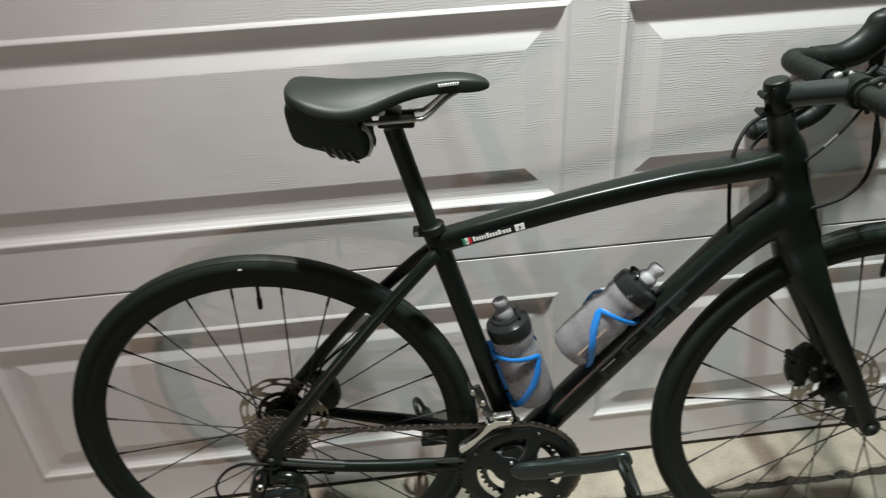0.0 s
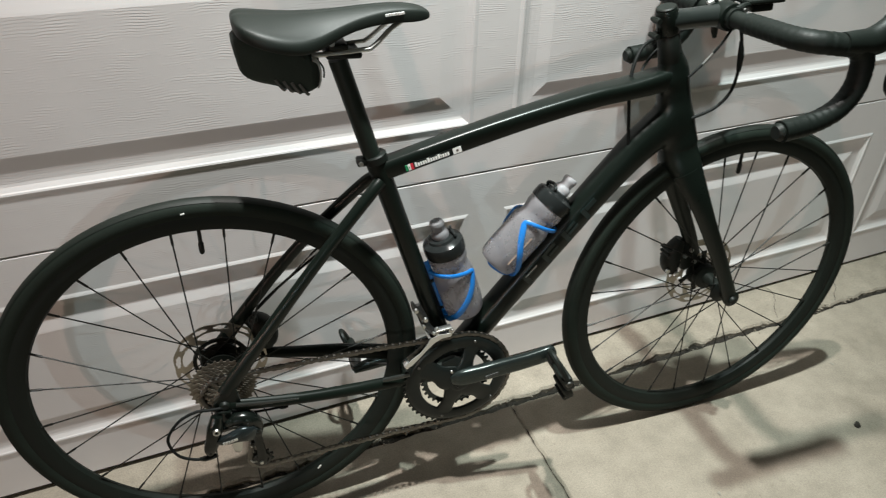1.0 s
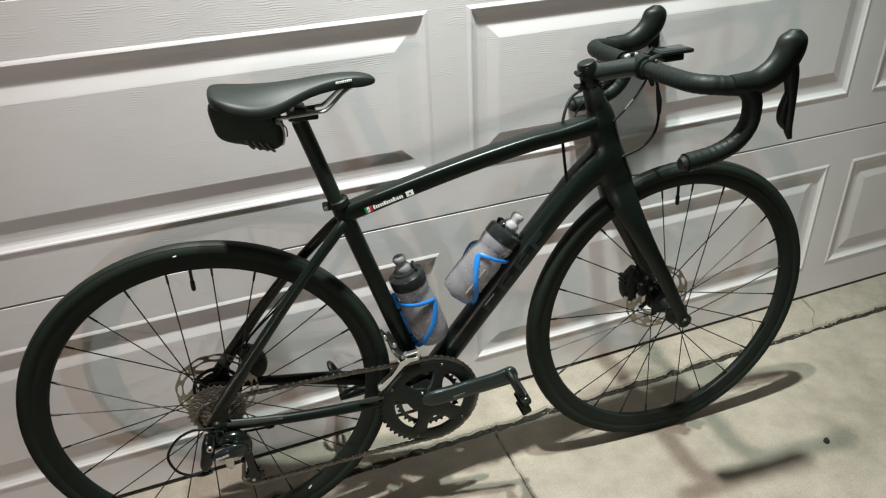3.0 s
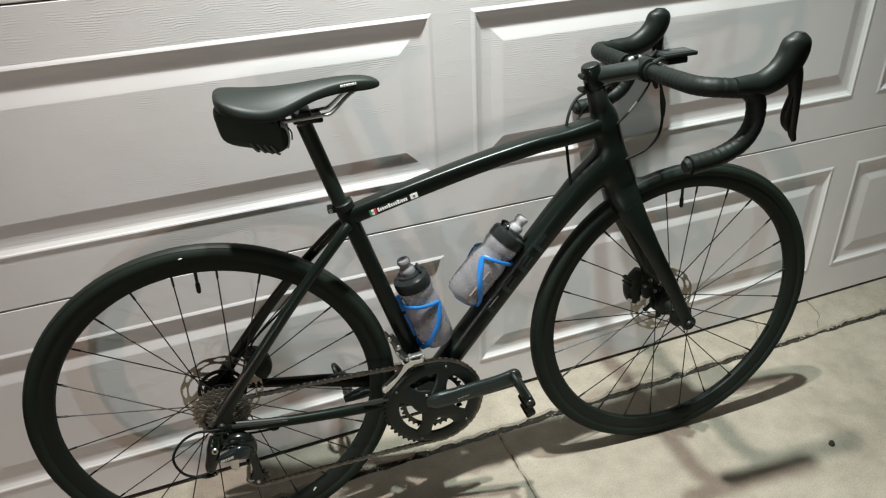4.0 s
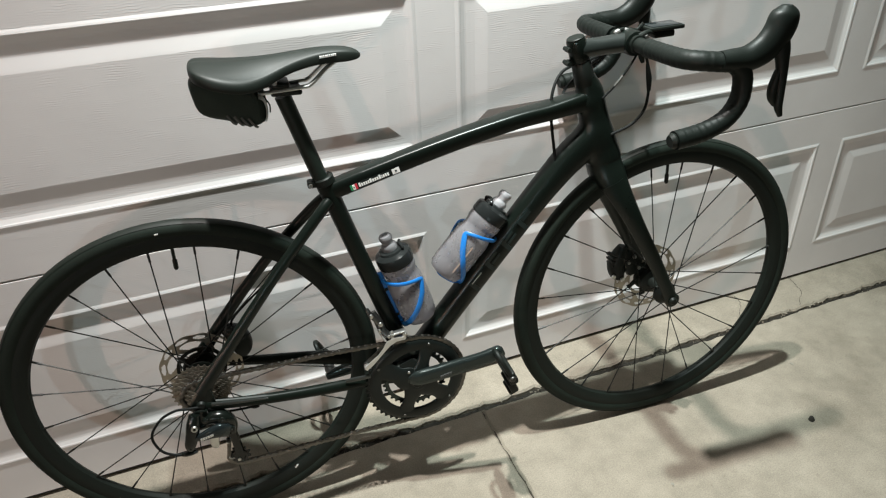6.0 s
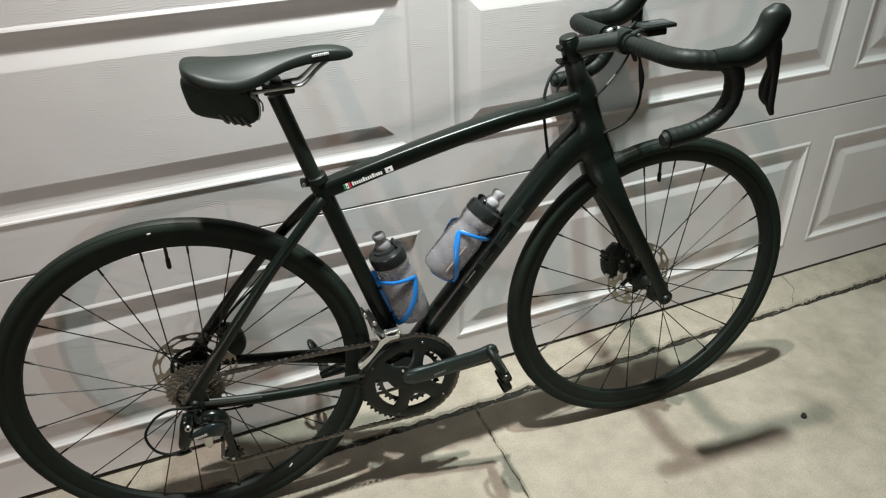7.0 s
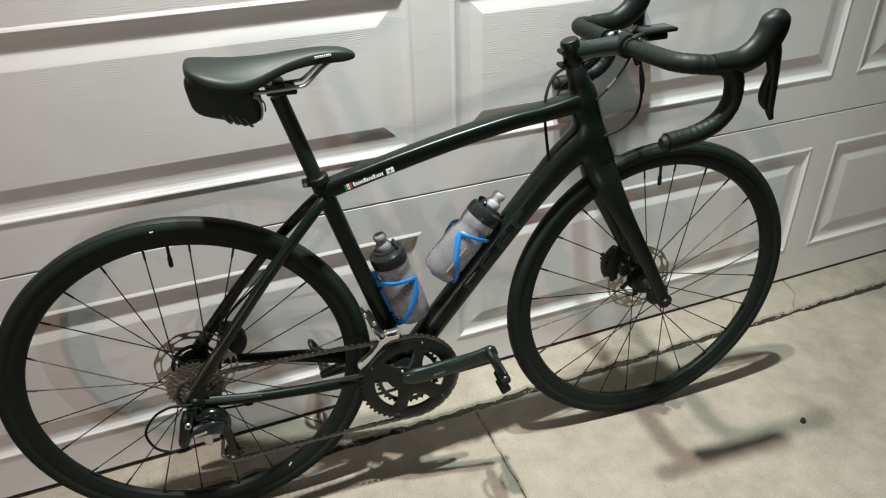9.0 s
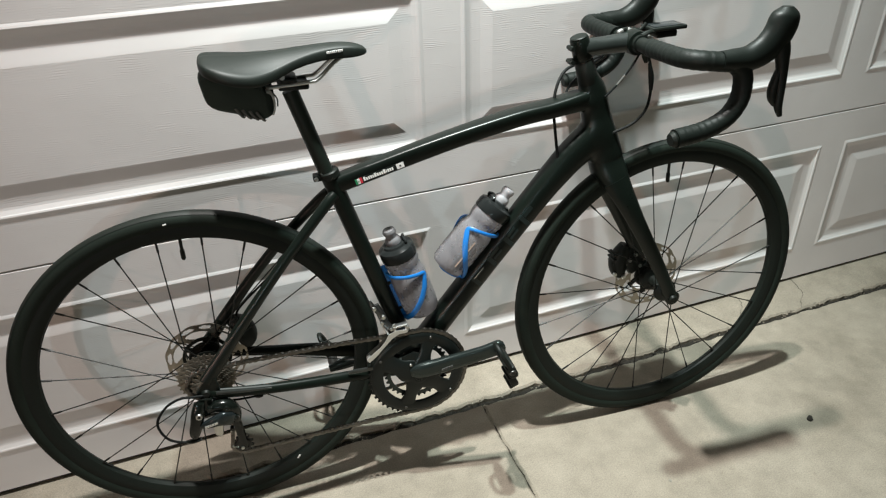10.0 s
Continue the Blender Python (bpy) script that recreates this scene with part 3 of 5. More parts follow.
# tubes: (in the bike's plane, sideways) half axes along each tube
frame_ = new("frame")
frame_.parent = bike
DOWN = [V((0.412, 0, 0.283)), V((0.475, 0, 0.361)), V((0.60, 0, 0.5095)), V((0.672, 0, 0.594)), V((0.7176, 0, 0.645)), V((0.749, 0, 0.676)), V((0.800, 0, 0.716))]
DOWN_SIZE = [(0.0255, 0.026), (0.0250, 0.023), (0.0252, 0.023), (0.0258, 0.0235), (0.0272, 0.024), (0.0300, 0.0245), (0.034, 0.025)]
RIDGE = [(1.0, 0.0), (0.985, 0.40), (0.94, 0.76), (0.82, 0.90), (0.62, 1.0), (0.30, 1.0), (-0.40, 0.97), (-0.80, 0.86), (-0.97, 0.62), (-1.0, 0.0)]
RIDGE = RIDGE + [(c, -q) for c, q in RIDGE[-2:0:-1]]
TOP = [V((0.292, 0, 0.690)), V((0.42, 0, 0.7230)), V((0.53, 0, 0.7490)), V((0.64, 0, 0.7706)), V((0.705, 0, 0.7785)), V((0.765, 0, 0.7880)), V((0.792, 0, 0.7920))]
TOP_SIZE = [(0.0165, 0.0150), (0.0165, 0.0165), (0.0160, 0.0185), (0.0158, 0.0205), (0.0158, 0.0215), (0.0180, 0.0215), (0.017, 0.016)]
tube("seat_tube", [BB + V((-0.002, 0, 0)), (0.350, 0, 0.478), (0.2845, 0, 0.706)], [(0.0185, 0.019), (0.0165, 0.0165), (0.0165, 0.0165)], FRAME, frame_)
bm = bmesh.new()
sweep(bm, smooth_path(TOP, 8), smooth_values(TOP_SIZE, 8), section=RIDGE)
part("top_tube", bm, FRAME, frame_)
tube("down_tube", DOWN[:5] + [V((0.738, 0, 0.666))], DOWN_SIZE[:5] + [(0.0282, 0.0238)], FRAME, frame_, 24, shape=0.8)
part("head_tube", blended([
    ([(0.7755, 0, 0.838), (0.782, 0, 0.822), (0.790, 0, 0.800), (0.797, 0, 0.766), (0.8055, 0, 0.735), (0.8150, 0, 0.703), (0.8245, 0, 0.672)],
     [(0.0175, 0.0175), (0.0205, 0.0195), (0.0262, 0.0215), (0.0285, 0.0225), (0.0300, 0.024), (0.0330, 0.0265), (0.0350, 0.029)], 2.2),
    ([V((0.716, 0, 0.7775)), V((0.765, 0, 0.7850)), V((0.792, 0, 0.788))], [(0.0130, 0.0175), (0.0170, 0.0185), (0.018, 0.018)], 2.4),
    ([DOWN[4] + V((-0.012, 0, -0.014)), DOWN[5], DOWN[6]], [(0.0262, 0.0232), (0.0300, 0.0240), (0.034, 0.025)], 2.6)],
    (0.680, -0.040, 0.605), (0.885, 0.040, 0.862), 0.0026, 0.009), FRAME, frame_, "flared black head tube")
for sgn in (-1, 1):
    tube("seat_stay", [(0.287, sgn * 0.012, 0.676), (0.262, sgn * 0.024, 0.655), (0.18, sgn * 0.044, 0.573), (0.094, sgn * 0.058, 0.475), (0.004, sgn * 0.066, 0.362)],
         [(0.010, 0.010), (0.0102, 0.0085), (0.0100, 0.0075), (0.0108, 0.0075), (0.0135, 0.007)], FRAME, frame_, 12)
    tube("chain_stay", [BB + V((-0.012, sgn * 0.020, -0.002)), (0.33, sgn * 0.036, 0.284), (0.22, sgn * 0.054, 0.302), (0.11, sgn * 0.064, 0.318), (0.004, sgn * 0.068, 0.336)],
         [(0.026, 0.014), (0.0185 if sgn > 0 else 0.014, 0.010), (0.0155 if sgn > 0 else 0.0115, 0.010), (0.0105, 0.009), (0.011, 0.007)], DULL, frame_, 12)
    bm = bmesh.new()
    plate(bm, [(-0.016, 0.326), (0.004, 0.312), (0.030, 0.322), (0.026, 0.340), (0.022, 0.372), (0.010, 0.378), (-0.006, 0.358), (-0.018, 0.344)], sgn * 0.0635, sgn * 0.0715)
    bmesh.ops.bevel(bm, geom=bm.edges[:], offset=0.0015, segments=1, affect="EDGES")
    part("dropout", bm, FRAME, frame_)
bm = bmesh.new()
lathe(bm, [(0.0, 0.045), (0.024, 0.045), (0.029, 0.034), (0.031, 0.0), (0.029, -0.034), (0.024, -0.045), (0.0, -0.045)], pose(*BB) @ ACROSS, 24)
part("bottom_bracket", bm, BLACKPLASTIC, frame_, "black bottom bracket shell")
tube("bridge", [(0.318, -0.036, 0.292), (0.322, 0, 0.30), (0.318, 0.036, 0.292)], [0.012, 0.013, 0.012], FRAME, frame_, 10)
# chain stay guard, its grey strips standing for lamp light on the film; axle ends
tube("chain_guard_sheen", [(0.018, -0.0765, 0.341), (0.06, -0.0765, 0.3345), (0.118, -0.0742, 0.3255)], [(0.0045, 0.0012), (0.0040, 0.0012), (0.0016, 0.0008)], FILMSHEEN, frame_, 10, label="clear chain stay protector with its sheen as grey colour")
tube("chain_guard_sheen", [(0.266, -0.0560, 0.3110), (0.290, -0.0545, 0.3090), (0.316, -0.0525, 0.3070)], [(0.0045, 0.0014), (0.0055, 0.0014), (0.0045, 0.0010)], FILMSHEEN, frame_, 10, label="clear chain stay protector with its sheen as grey colour")
tube("cable", [(0.010, -0.074, 0.332), (0.040, -0.069, 0.3130), (0.066, -0.067, 0.3085), (0.090, -0.065, 0.3070)], 0.0021, CABLE, bike, 8, 6)
tube("cable_stop", [(0.084, -0.065, 0.3075), (0.090, -0.065, 0.3068), (0.0985, -0.064, 0.3060)], [0.0030, 0.0046, 0.0036], CABLE, bike, 10)
tube("cable", [(0.096, -0.064, 0.3062), (0.17, -0.056, 0.2990), (0.255, -0.046, 0.2900)], 0.0008, CABLE, bike, 6, 4)
for x, y in ((0.0, -0.071), (BASE, -0.066)):
    bm = bmesh.new()
    lathe(bm, [(0.0, 0.006), (0.006, 0.006), (0.0085, 0.003), (0.009, 0.0)], pose(x, y, WHEEL_R) @ ACROSS, 16)
    part("axle_end", bm, BLACKPLASTIC, bike, "black axle end")

# fork
fork = new("fork")
fork.parent = bike
FORK = [(0.838, 0.625), (0.862, 0.575), (0.890, 0.520), (0.934, 0.436), (0.962, 0.376), (0.979, 0.338)]
for sgn in (-1, 1):
    tube("fork_blade", [(x, sgn * y, z) for (x, z), y in zip(FORK, (0.026, 0.040, 0.046, 0.050, 0.054, 0.057))],
         [(0.028, 0.015), (0.0215, 0.012), (0.0175, 0.0105), (0.0155, 0.0095), (0.0145, 0.009), (0.0155, 0.0085)], FRAME, fork, 16, up=(0, sgn, 0))
    bm = bmesh.new()
    lathe(bm, [(0.0, 0.006), (0.013, 0.006), (0.0165, 0.003), (0.0165, -0.004), (0.012, -0.007), (0, -0.007)], pose(0.980, sgn * 0.058, 0.338) @ ACROSS, 20)
    part("fork_end", bm, FRAME, fork)
part("fork_crown", blended([([(0.8255, 0, 0.664), (0.831, 0, 0.645), (0.838, 0, 0.625)], [(0.0345, 0.0285), (0.034, 0.031), (0.029, 0.032)], 2.2)] + [
    ([(0.838, sgn * 0.024, 0.630), (0.850, sgn * 0.034, 0.600), (0.864, sgn * 0.0405, 0.571)], [(0.027, 0.014), (0.0235, 0.0125), (0.0200, 0.0108)], 2.2) for sgn in (-1, 1)],
    (0.775, -0.062, 0.540), (0.885, 0.062, 0.705), 0.0026, 0.010), FRAME, fork)

# seat post, clamp
tube("seatpost", [(0.2855, 0, 0.690), (0.2365, 0, 0.868)], 0.0137, SATIN)
clamp = new("seat_clamp")
clamp.parent = bike
AX = (V((0.238, 0, 0.868)) - V((0.287, 0, 0.690))).normalized()
bm = bmesh.new()
sweep(bm, [V((0.2855, 0, 0.704)), V((0.2855, 0, 0.704)) + AX * 0.002, V((0.2855, 0, 0.704)) + AX * 0.013, V((0.2855, 0, 0.704)) + AX * 0.015], [0.0165, 0.0185, 0.0185, 0.0165], 20)
part("collar", bm, BLACKPLASTIC, clamp)
bm = bmesh.new()
box(bm, (0.016, 0.018, 0.013), pose(0.262, 0, 0.708, 0, 0, 0), 0.003)
part("lug", bm, BLACKPLASTIC, clamp)
bm = bmesh.new()
sweep(bm, [(0.259, -0.013, 0.708), (0.259, 0.013, 0.708)], 0.0035, 10, up=(0, 0, 1))
part("bolt", bm, STEEL, clamp, "bright steel bolt")

# saddle
saddle = new("saddle")
saddle.parent = bike
# along the saddle: half width, height of the middle, of the shoulder and of the skirt's foot
STATIONS = [(0.1000, 0.020, 0.9340, 0.9325, 0.9255), (0.1035, 0.044, 0.9385, 0.9345, 0.9185), (0.112, 0.059, 0.9402, 0.9330, 0.9130), (0.130, 0.0695, 0.9388, 0.9280, 0.9065),
            (0.150, 0.0725, 0.9368, 0.9220, 0.9000), (0.170, 0.0710, 0.9355, 0.9165, 0.8950), (0.190, 0.0640, 0.9350, 0.9140, 0.8925), (0.210, 0.0530, 0.9350, 0.9155, 0.8945),
            (0.232, 0.0420, 0.9356, 0.9210, 0.9030), (0.255, 0.0330, 0.9368, 0.9270, 0.9100), (0.285, 0.0265, 0.9385, 0.9322, 0.9145), (0.315, 0.0230, 0.9390, 0.9345, 0.9160),
            (0.340, 0.0210, 0.9370, 0.9330, 0.9140), (0.356, 0.0175, 0.9330, 0.9295, 0.9145), (0.366, 0.0120, 0.9280, 0.9255, 0.9155), (0.3710, 0.0050, 0.9225, 0.9215, 0.9175)]
bm = bmesh.new()
rows = []
for x, w, zc, ze, zs in STATIONS:
    half = [(0.0, zc - 0.0016), (0.18, zc - 0.0004), (0.42, zc - 0.22 * (zc - ze)), (0.68, zc - 0.62 * (zc - ze)), (0.84, ze), (0.93, ze - 0.12 * (ze - zs)), (0.99, ze - 0.40 * (ze - zs)), (1.0, ze - 0.75 * (ze - zs)), (0.975, zs), (0.93, zs + 0.001)]
    half = [(f * w, h) for f, h in half]
    ring = [bm.verts.new((x, -y, h)) for y, h in reversed(half)] + [bm.verts.new((x, y, h)) for y, h in half[1:]]
    ring += [bm.verts.new((x, y * w, zs + 0.45 * (zc - zs))) for y in (0.7, -0.7)]
    rows.append(ring)
for a, b in zip(rows, rows[1:]):
    for k in range(len(a)):
        bm.faces.new((a[k], a[(k + 1) % len(a)], b[(k + 1) % len(a)], b[k]))
bm.faces.new(rows[0])
bm.faces.new(rows[-1][::-1])
cover = part("cover", bm, SADDLE, saddle, "smooth matte black saddle cover")
sub = cover.modifiers.new("round", "SUBSURF")
sub.levels = sub.render_levels = 2
for sgn in (-1, 1):
    tube("rail", [(0.333, sgn * 0.010, 0.918), (0.312, sgn * 0.015, 0.908), (0.284, sgn * 0.021, 0.8865), (0.268, sgn * 0.022, 0.8835), (0.205, sgn * 0.022, 0.8815), (0.170, sgn * 0.025, 0.888), (0.125, sgn * 0.034, 0.912)], 0.0036, STEEL, saddle, 10, label="polished steel saddle rail")
bm = bmesh.new()
box(bm, (0.050, 0.050, 0.009), pose(0.243, 0, 0.8770, 0, 2, 0), 0.0035)
part("rail_clamp_lower", bm, BLACKPLASTIC, saddle)
bm = bmesh.new()
box(bm, (0.028, 0.050, 0.009), pose(0.236, 0, 0.8890, 0, 2, 0), 0.004)
part("rail_clamp_upper", bm, BLACKPLASTIC, saddle)
bm = bmesh.new()
lathe(bm, [(0, 0.003), (0.0042, 0.003), (0.0045, 0)], pose(0.226, -0.0275, 0.897) @ ACROSS, 12)
part("clamp_bolt", bm, STEEL, saddle, "bright clamp bolt")
bm = bmesh.new()
for k in range(9):
    a, b = 0.0031 * k, 0.0031 * k + (0.0020 if k % 3 else 0.0025)
    z = 0.9262 + 0.05 * a
    plate(bm, [(0.302 + a, z), (0.302 + b, z), (0.302 + b, z + 0.0030), (0.302 + a, z + 0.0030)], -0.0262 + a * 0.09, -0.0232 + a * 0.09)
part("decal", bm, WHITE, saddle, "small white print")

# cockpit
stem = new("stem")
stem.parent = bike
SU = (STEER_TOP - HEAD_TOP).normalized()
bm = bmesh.new()
sweep(bm, [HEAD_TOP + SU * 0.006, HEAD_TOP + SU * 0.010, HEAD_TOP + SU * 0.052, HEAD_TOP + SU * 0.054], [0.0185, 0.0200, 0.0175, 0.0165], 24)
part("spacer", bm, BLACKPLASTIC, stem, "black headset spacers")
bm = bmesh.new()
sweep(bm, [HEAD_TOP + SU * 0.0545, HEAD_TOP + SU * 0.057, HEAD_TOP + SU * 0.091, STEER_TOP], [0.0170, 0.0182, 0.0178, 0.0170], 24)
part("steerer_clamp", bm, FRAME, stem)
bm = bmesh.new()
sweep(bm, [STEER_TOP + SU * 0.0005, STEER_TOP + SU * 0.003, STEER_TOP + SU * 0.0045], [0.0162, 0.0162, 0.0145], 24)
part("top_cap", bm, BLACKPLASTIC, stem, "round black top cap")
tube("stem_arm", [(0.765, 0, 0.883), (0.80, 0, 0.8845), (0.862, 0, 0.8865)], [(0.0185, 0.0185), (0.0165, 0.017), (0.018, 0.020)], STEMBLACK, stem, 18)
bm = bmesh.new()
lathe(bm, [(0.0165, 0.023), (0.0215, 0.022), (0.0225, 0.019), (0.0225, -0.019), (0.0215, -0.022), (0.0165, -0.023)], pose(0.866, 0, 0.8865) @ ACROSS, 24)
part("face_plate", bm, FRAME, stem)
for dz in (-0.012, 0.012):
    bm = bmesh.new()
    sweep(bm, [(0.742, -0.011, 0.874 + dz), (0.742, 0.011, 0.874 + dz)], 0.0042, 10, up=(0, 0, 1))
    box(bm, (0.014, 0.016, 0.010), pose(0.746, 0, 0.874 + dz), 0.002)
    part("steerer_bolt", bm, BLACKPLASTIC, stem)

bar = new("handlebar")
bar.parent = bike
tube("bar_top", [(0.866, -0.10, 0.8865), (0.866, 0.10, 0.8865)], 0.0132, BLACKPLASTIC, bar, 16, up=(0, 0, 1))


def wrapped(bm, pts, r, turns, n=10, segs=14):
    """Bar tape: a tube whose radius steps up a little at each overlap."""
    path = smooth_path(pts, n)
    total = sum((b - a).length for a, b in zip(path, path[1:]))
    fine = []
    steps = int(turns * 6)
    seglen = [0]
    for a, b in zip(path, path[1:]):
        seglen.append(seglen[-1] + (b - a).length)
    j = 0
    for k in range(steps + 1):
        s = total * k / steps
        while j < len(path) - 2 and seglen[j + 1] < s:
            j += 1
        t = (s - seglen[j]) / max(1e-9, seglen[j + 1] - seglen[j])
        fine.append(path[j].lerp(path[j + 1], t))
    sizes = [r * (1 + 0.032 * (1 - ((k % 6) / 5)) + 0.02 * noise.noise(Vector((k * 0.35, r * 900, turns)))) for k in range(steps + 1)]
    sweep(bm, fine, sizes, segs, up=(0, 0.3, 1))
    return bm


for sgn, pull, back, sag in ((-1, 0.0, 0.0, 0.0), (1, 0.018, 0.013, 0.09)):
    def at(x, y, z):
        f = min(1.0, y / 0.2)
        return (x - back * f, sgn * (y - pull * f), z - sag * max(0.0, z - 0.89))

    bm = bmesh.new()
    wrapped(bm, [at(0.866, 0.062, 0.8868), at(0.864, 0.115, 0.889), at(0.863, 0.160, 0.891), at(0.873, 0.188, 0.892), at(0.905, 0.201, 0.889), at(0.935, 0.204, 0.885)], 0.0158, 14)
    part("tape_top", bm, TAPE, bar, "black wrapped bar tape")
    bm = bmesh.new()
    wrapped(bm, [at(0.932, 0.204, 0.887), at(0.951, 0.205, 0.870), at(0.956, 0.206, 0.845), at(0.951, 0.207, 0.818), at(0.930, 0.208, 0.793), at(0.890, 0.209, 0.777), at(0.838, 0.210, 0.7705)], 0.0158, 16)
    part("tape_drop", bm, TAPE, bar, "black wrapped bar tape")
    bm = bmesh.new()
    sweep(bm, [at(0.839, 0.210, 0.7705), at(0.835, 0.210, 0.770), at(0.829, 0.210, 0.7695)], [0.0125, 0.0138, 0.010], 16)
    part("end_plug", bm, BLACKPLASTIC, bar, "black bar end plug")
    lever = new("brake_shifter")
    lever.parent = bike
    bm = bmesh.new()
    body = [(0.908, 0.891), (0.930, 0.8895), (0.957, 0.889), (0.984, 0.899), (1.001, 0.914), (1.0105, 0.929), (1.0150, 0.944), (1.0170, 0.956), (1.0175, 0.9655)]
    sweep(bm, smooth_path([at(x, 0.205, z) for x, z in body], 4), smooth_values([(0.0150, 0.0152), (0.0180, 0.0168), (0.0210, 0.0175), (0.0245, 0.0168), (0.0262, 0.0172), (0.0268, 0.0182), (0.0262, 0.0186), (0.0218, 0.0165), (0.009, 0.008)], 4), 20)
    part("hood", bm, RUBBER, lever, "black rubber brake hood")
    bm = bmesh.new()
    blade = [(1.012, 0.915), (1.0180, 0.897), (1.0215, 0.876), (1.0235, 0.850), (1.0240, 0.825), (1.0245, 0.805), (1.0300, 0.788)]
    sweep(bm, smooth_path([at(x, 0.208 + 0.010 * k / 6, z) for k, (x, z) in enumerate(blade)], 4), smooth_values([(0.016, 0.011), (0.0145, 0.0105), (0.0112, 0.0092), (0.0096, 0.008), (0.0086, 0.007), (0.0076, 0.006), (0.0042, 0.004)], 4), 14)
    part("brake_lever", bm, BLACKPLASTIC, lever, "black brake lever blade")
    bm = bmesh.new()
    paddle = [(1.0150, 0.868), (1.0125, 0.852), (1.0105, 0.836), (1.0125, 0.820), (1.0190, 0.806)]
    sweep(bm, smooth_path([at(x, 0.212, z) for x, z in paddle], 4), smooth_values([(0.003, 0.005), (0.006, 0.007), (0.0080, 0.008), (0.0075, 0.007), (0.003, 0.004)], 4), 12)
    part("shift_paddle", bm, BLACKPLASTIC, lever)

# computer mount with its small head unit
mount = new("computer_mount")
mount.parent = bike
bm = bmesh.new()
sweep(bm, smooth_path([(0.868, -0.026, 0.900), (0.885, -0.024, 0.905), (0.905, -0.012, 0.897), (0.925, 0, 0.894)], 4), (0.005), 10)
lathe(bm, [(0.0130, 0.004), (0.0165, 0.0035), (0.0165, -0.0035), (0.0130, -0.004)], pose(0.866, -0.028, 0.8865) @ ACROSS, 20)
part("mount_arm", bm, BLACKPLASTIC, mount)
bm = bmesh.new()
box(bm, (0.070, 0.046, 0.0075), pose(0.927, 0, 0.9075, 0, -1, 0), 0.0022)
part("head_unit", bm, BLACKPLASTIC, mount, "small black bike computer")
bm = bmesh.new()
box(bm, (0.058, 0.037, 0.0012), pose(0.927, 0, 0.9117, 0, -1, 0), 0.0004)
part("screen", bm, GLOSS, mount, "dark glossy screen")
bm = bmesh.new()
box(bm, (0.041, 0.034, 0.012), pose(0.926, 0, 0.8965, 0, -1, 0), 0.003)
part("mount_puck", bm, BLACKPLASTIC, mount)
bm = bmesh.new()
lathe(bm, [(0, 0.004), (0.0032, 0.004), (0.0036, 0)], pose(0.880, -0.030, 0.899) @ ACROSS, 10)
part("mount_bolt", bm, STEEL, mount, "bright mount bolt")
# strap of the mount over the bar, with its two pale clamp ends
bm = bmesh.new()
sweep(bm, smooth_path([(0.838, 0.010, 0.9035), (0.852, 0.010, 0.9075), (0.868, 0.010, 0.9065), (0.884, 0.010, 0.9040), (0.895, 0.008, 0.9150)], 4), 0.0034, 8)
part("mount_strap", bm, BLACKPLASTIC, mount)
for x, z, ry in ((0.8425, 0.9055, -20), (0.8620, 0.9065, 24)):
    bm = bmesh.new()
    box(bm, (0.010, 0.009, 0.0055), pose(x, 0.008, z, 0, ry, 0), 0.0014)
    part("strap_clamp", bm, ALLOY, mount, "small pale clamp end")

# cables
def cable(pts, r=0.0024, mat=None, label=""):
    return tube("cable", pts, r, mat or CABLE, bike, 8, 8, label)


cable([(0.868, -0.026, 0.872), (0.858, -0.026, 0.855), (0.842, -0.024, 0.832), (0.826, -0.023, 0.814), (0.806, -0.021, 0.795)], 0.0021)
tube("cable_adjuster", [(0.842, -0.0243, 0.8325), (0.827, -0.0231, 0.8150)], 0.0021, STEEL, bike, 10, label="bright steel cable adjuster")
cable([(0.880, -0.030, 0.872), (0.889, -0.030, 0.845), (0.894, -0.030, 0.805), (0.890, -0.028, 0.765), (0.866, -0.026, 0.738), (0.826, -0.022, 0.722)], 0.0027)
tube("cable_boot", [(0.887, -0.030, 0.850), (0.8925, -0.030, 0.825), (0.8945, -0.030, 0.800)], [0.0030, 0.0052, 0.0036], CABLE, bike, 10)
cable([(0.850, 0.030, 0.868), (0.800, 0.045, 0.848), (0.752, 0.030, 0.842), (0.727, 0.016, 0.822), (0.714, 0.004, 0.788), (0.713, -0.006, 0.745), (0.722, -0.012, 0.660)], 0.0029)
cable([(0.850, 0.040, 0.868), (0.812, 0.055, 0.838), (0.775, 0.045, 0.815), (0.750, 0.028, 0.800), (0.742, 0.012, 0.792)], 0.0025)

# drivetrain
def toothed(bm, c, teeth, r, depth, inner, y0, y1):
    """A ring with teeth in the plane of x and z about c."""
    out_ = []
    for k in range(teeth):
        for f, rr in ((0.22, r - depth), (0.42, r), (0.58, r), (0.80, r - depth)):
            a = 2 * math.pi * (k + f) / teeth
            out_.append((c[0] + rr * math.cos(a), c[2] + rr * math.sin(a)))
    n = len(out_)
    inn = [(c[0] + inner * math.cos(math.atan2(z - c[2], x - c[0])), c[2] + inner * math.sin(math.atan2(z - c[2], x - c[0]))) for x, z in out_]
    loops = [[bm.verts.new((x, y, z)) for x, z in ring] for ring, y in ((out_, y0), (out_, y1), (inn, y1), (inn, y0))]
    for a, b in zip(loops, loops[1:] + loops[:1]):
        for k in range(n):
            j = (k + 1) % n
            bm.faces.new((a[k], a[j], b[j], b[k]))
    return bm


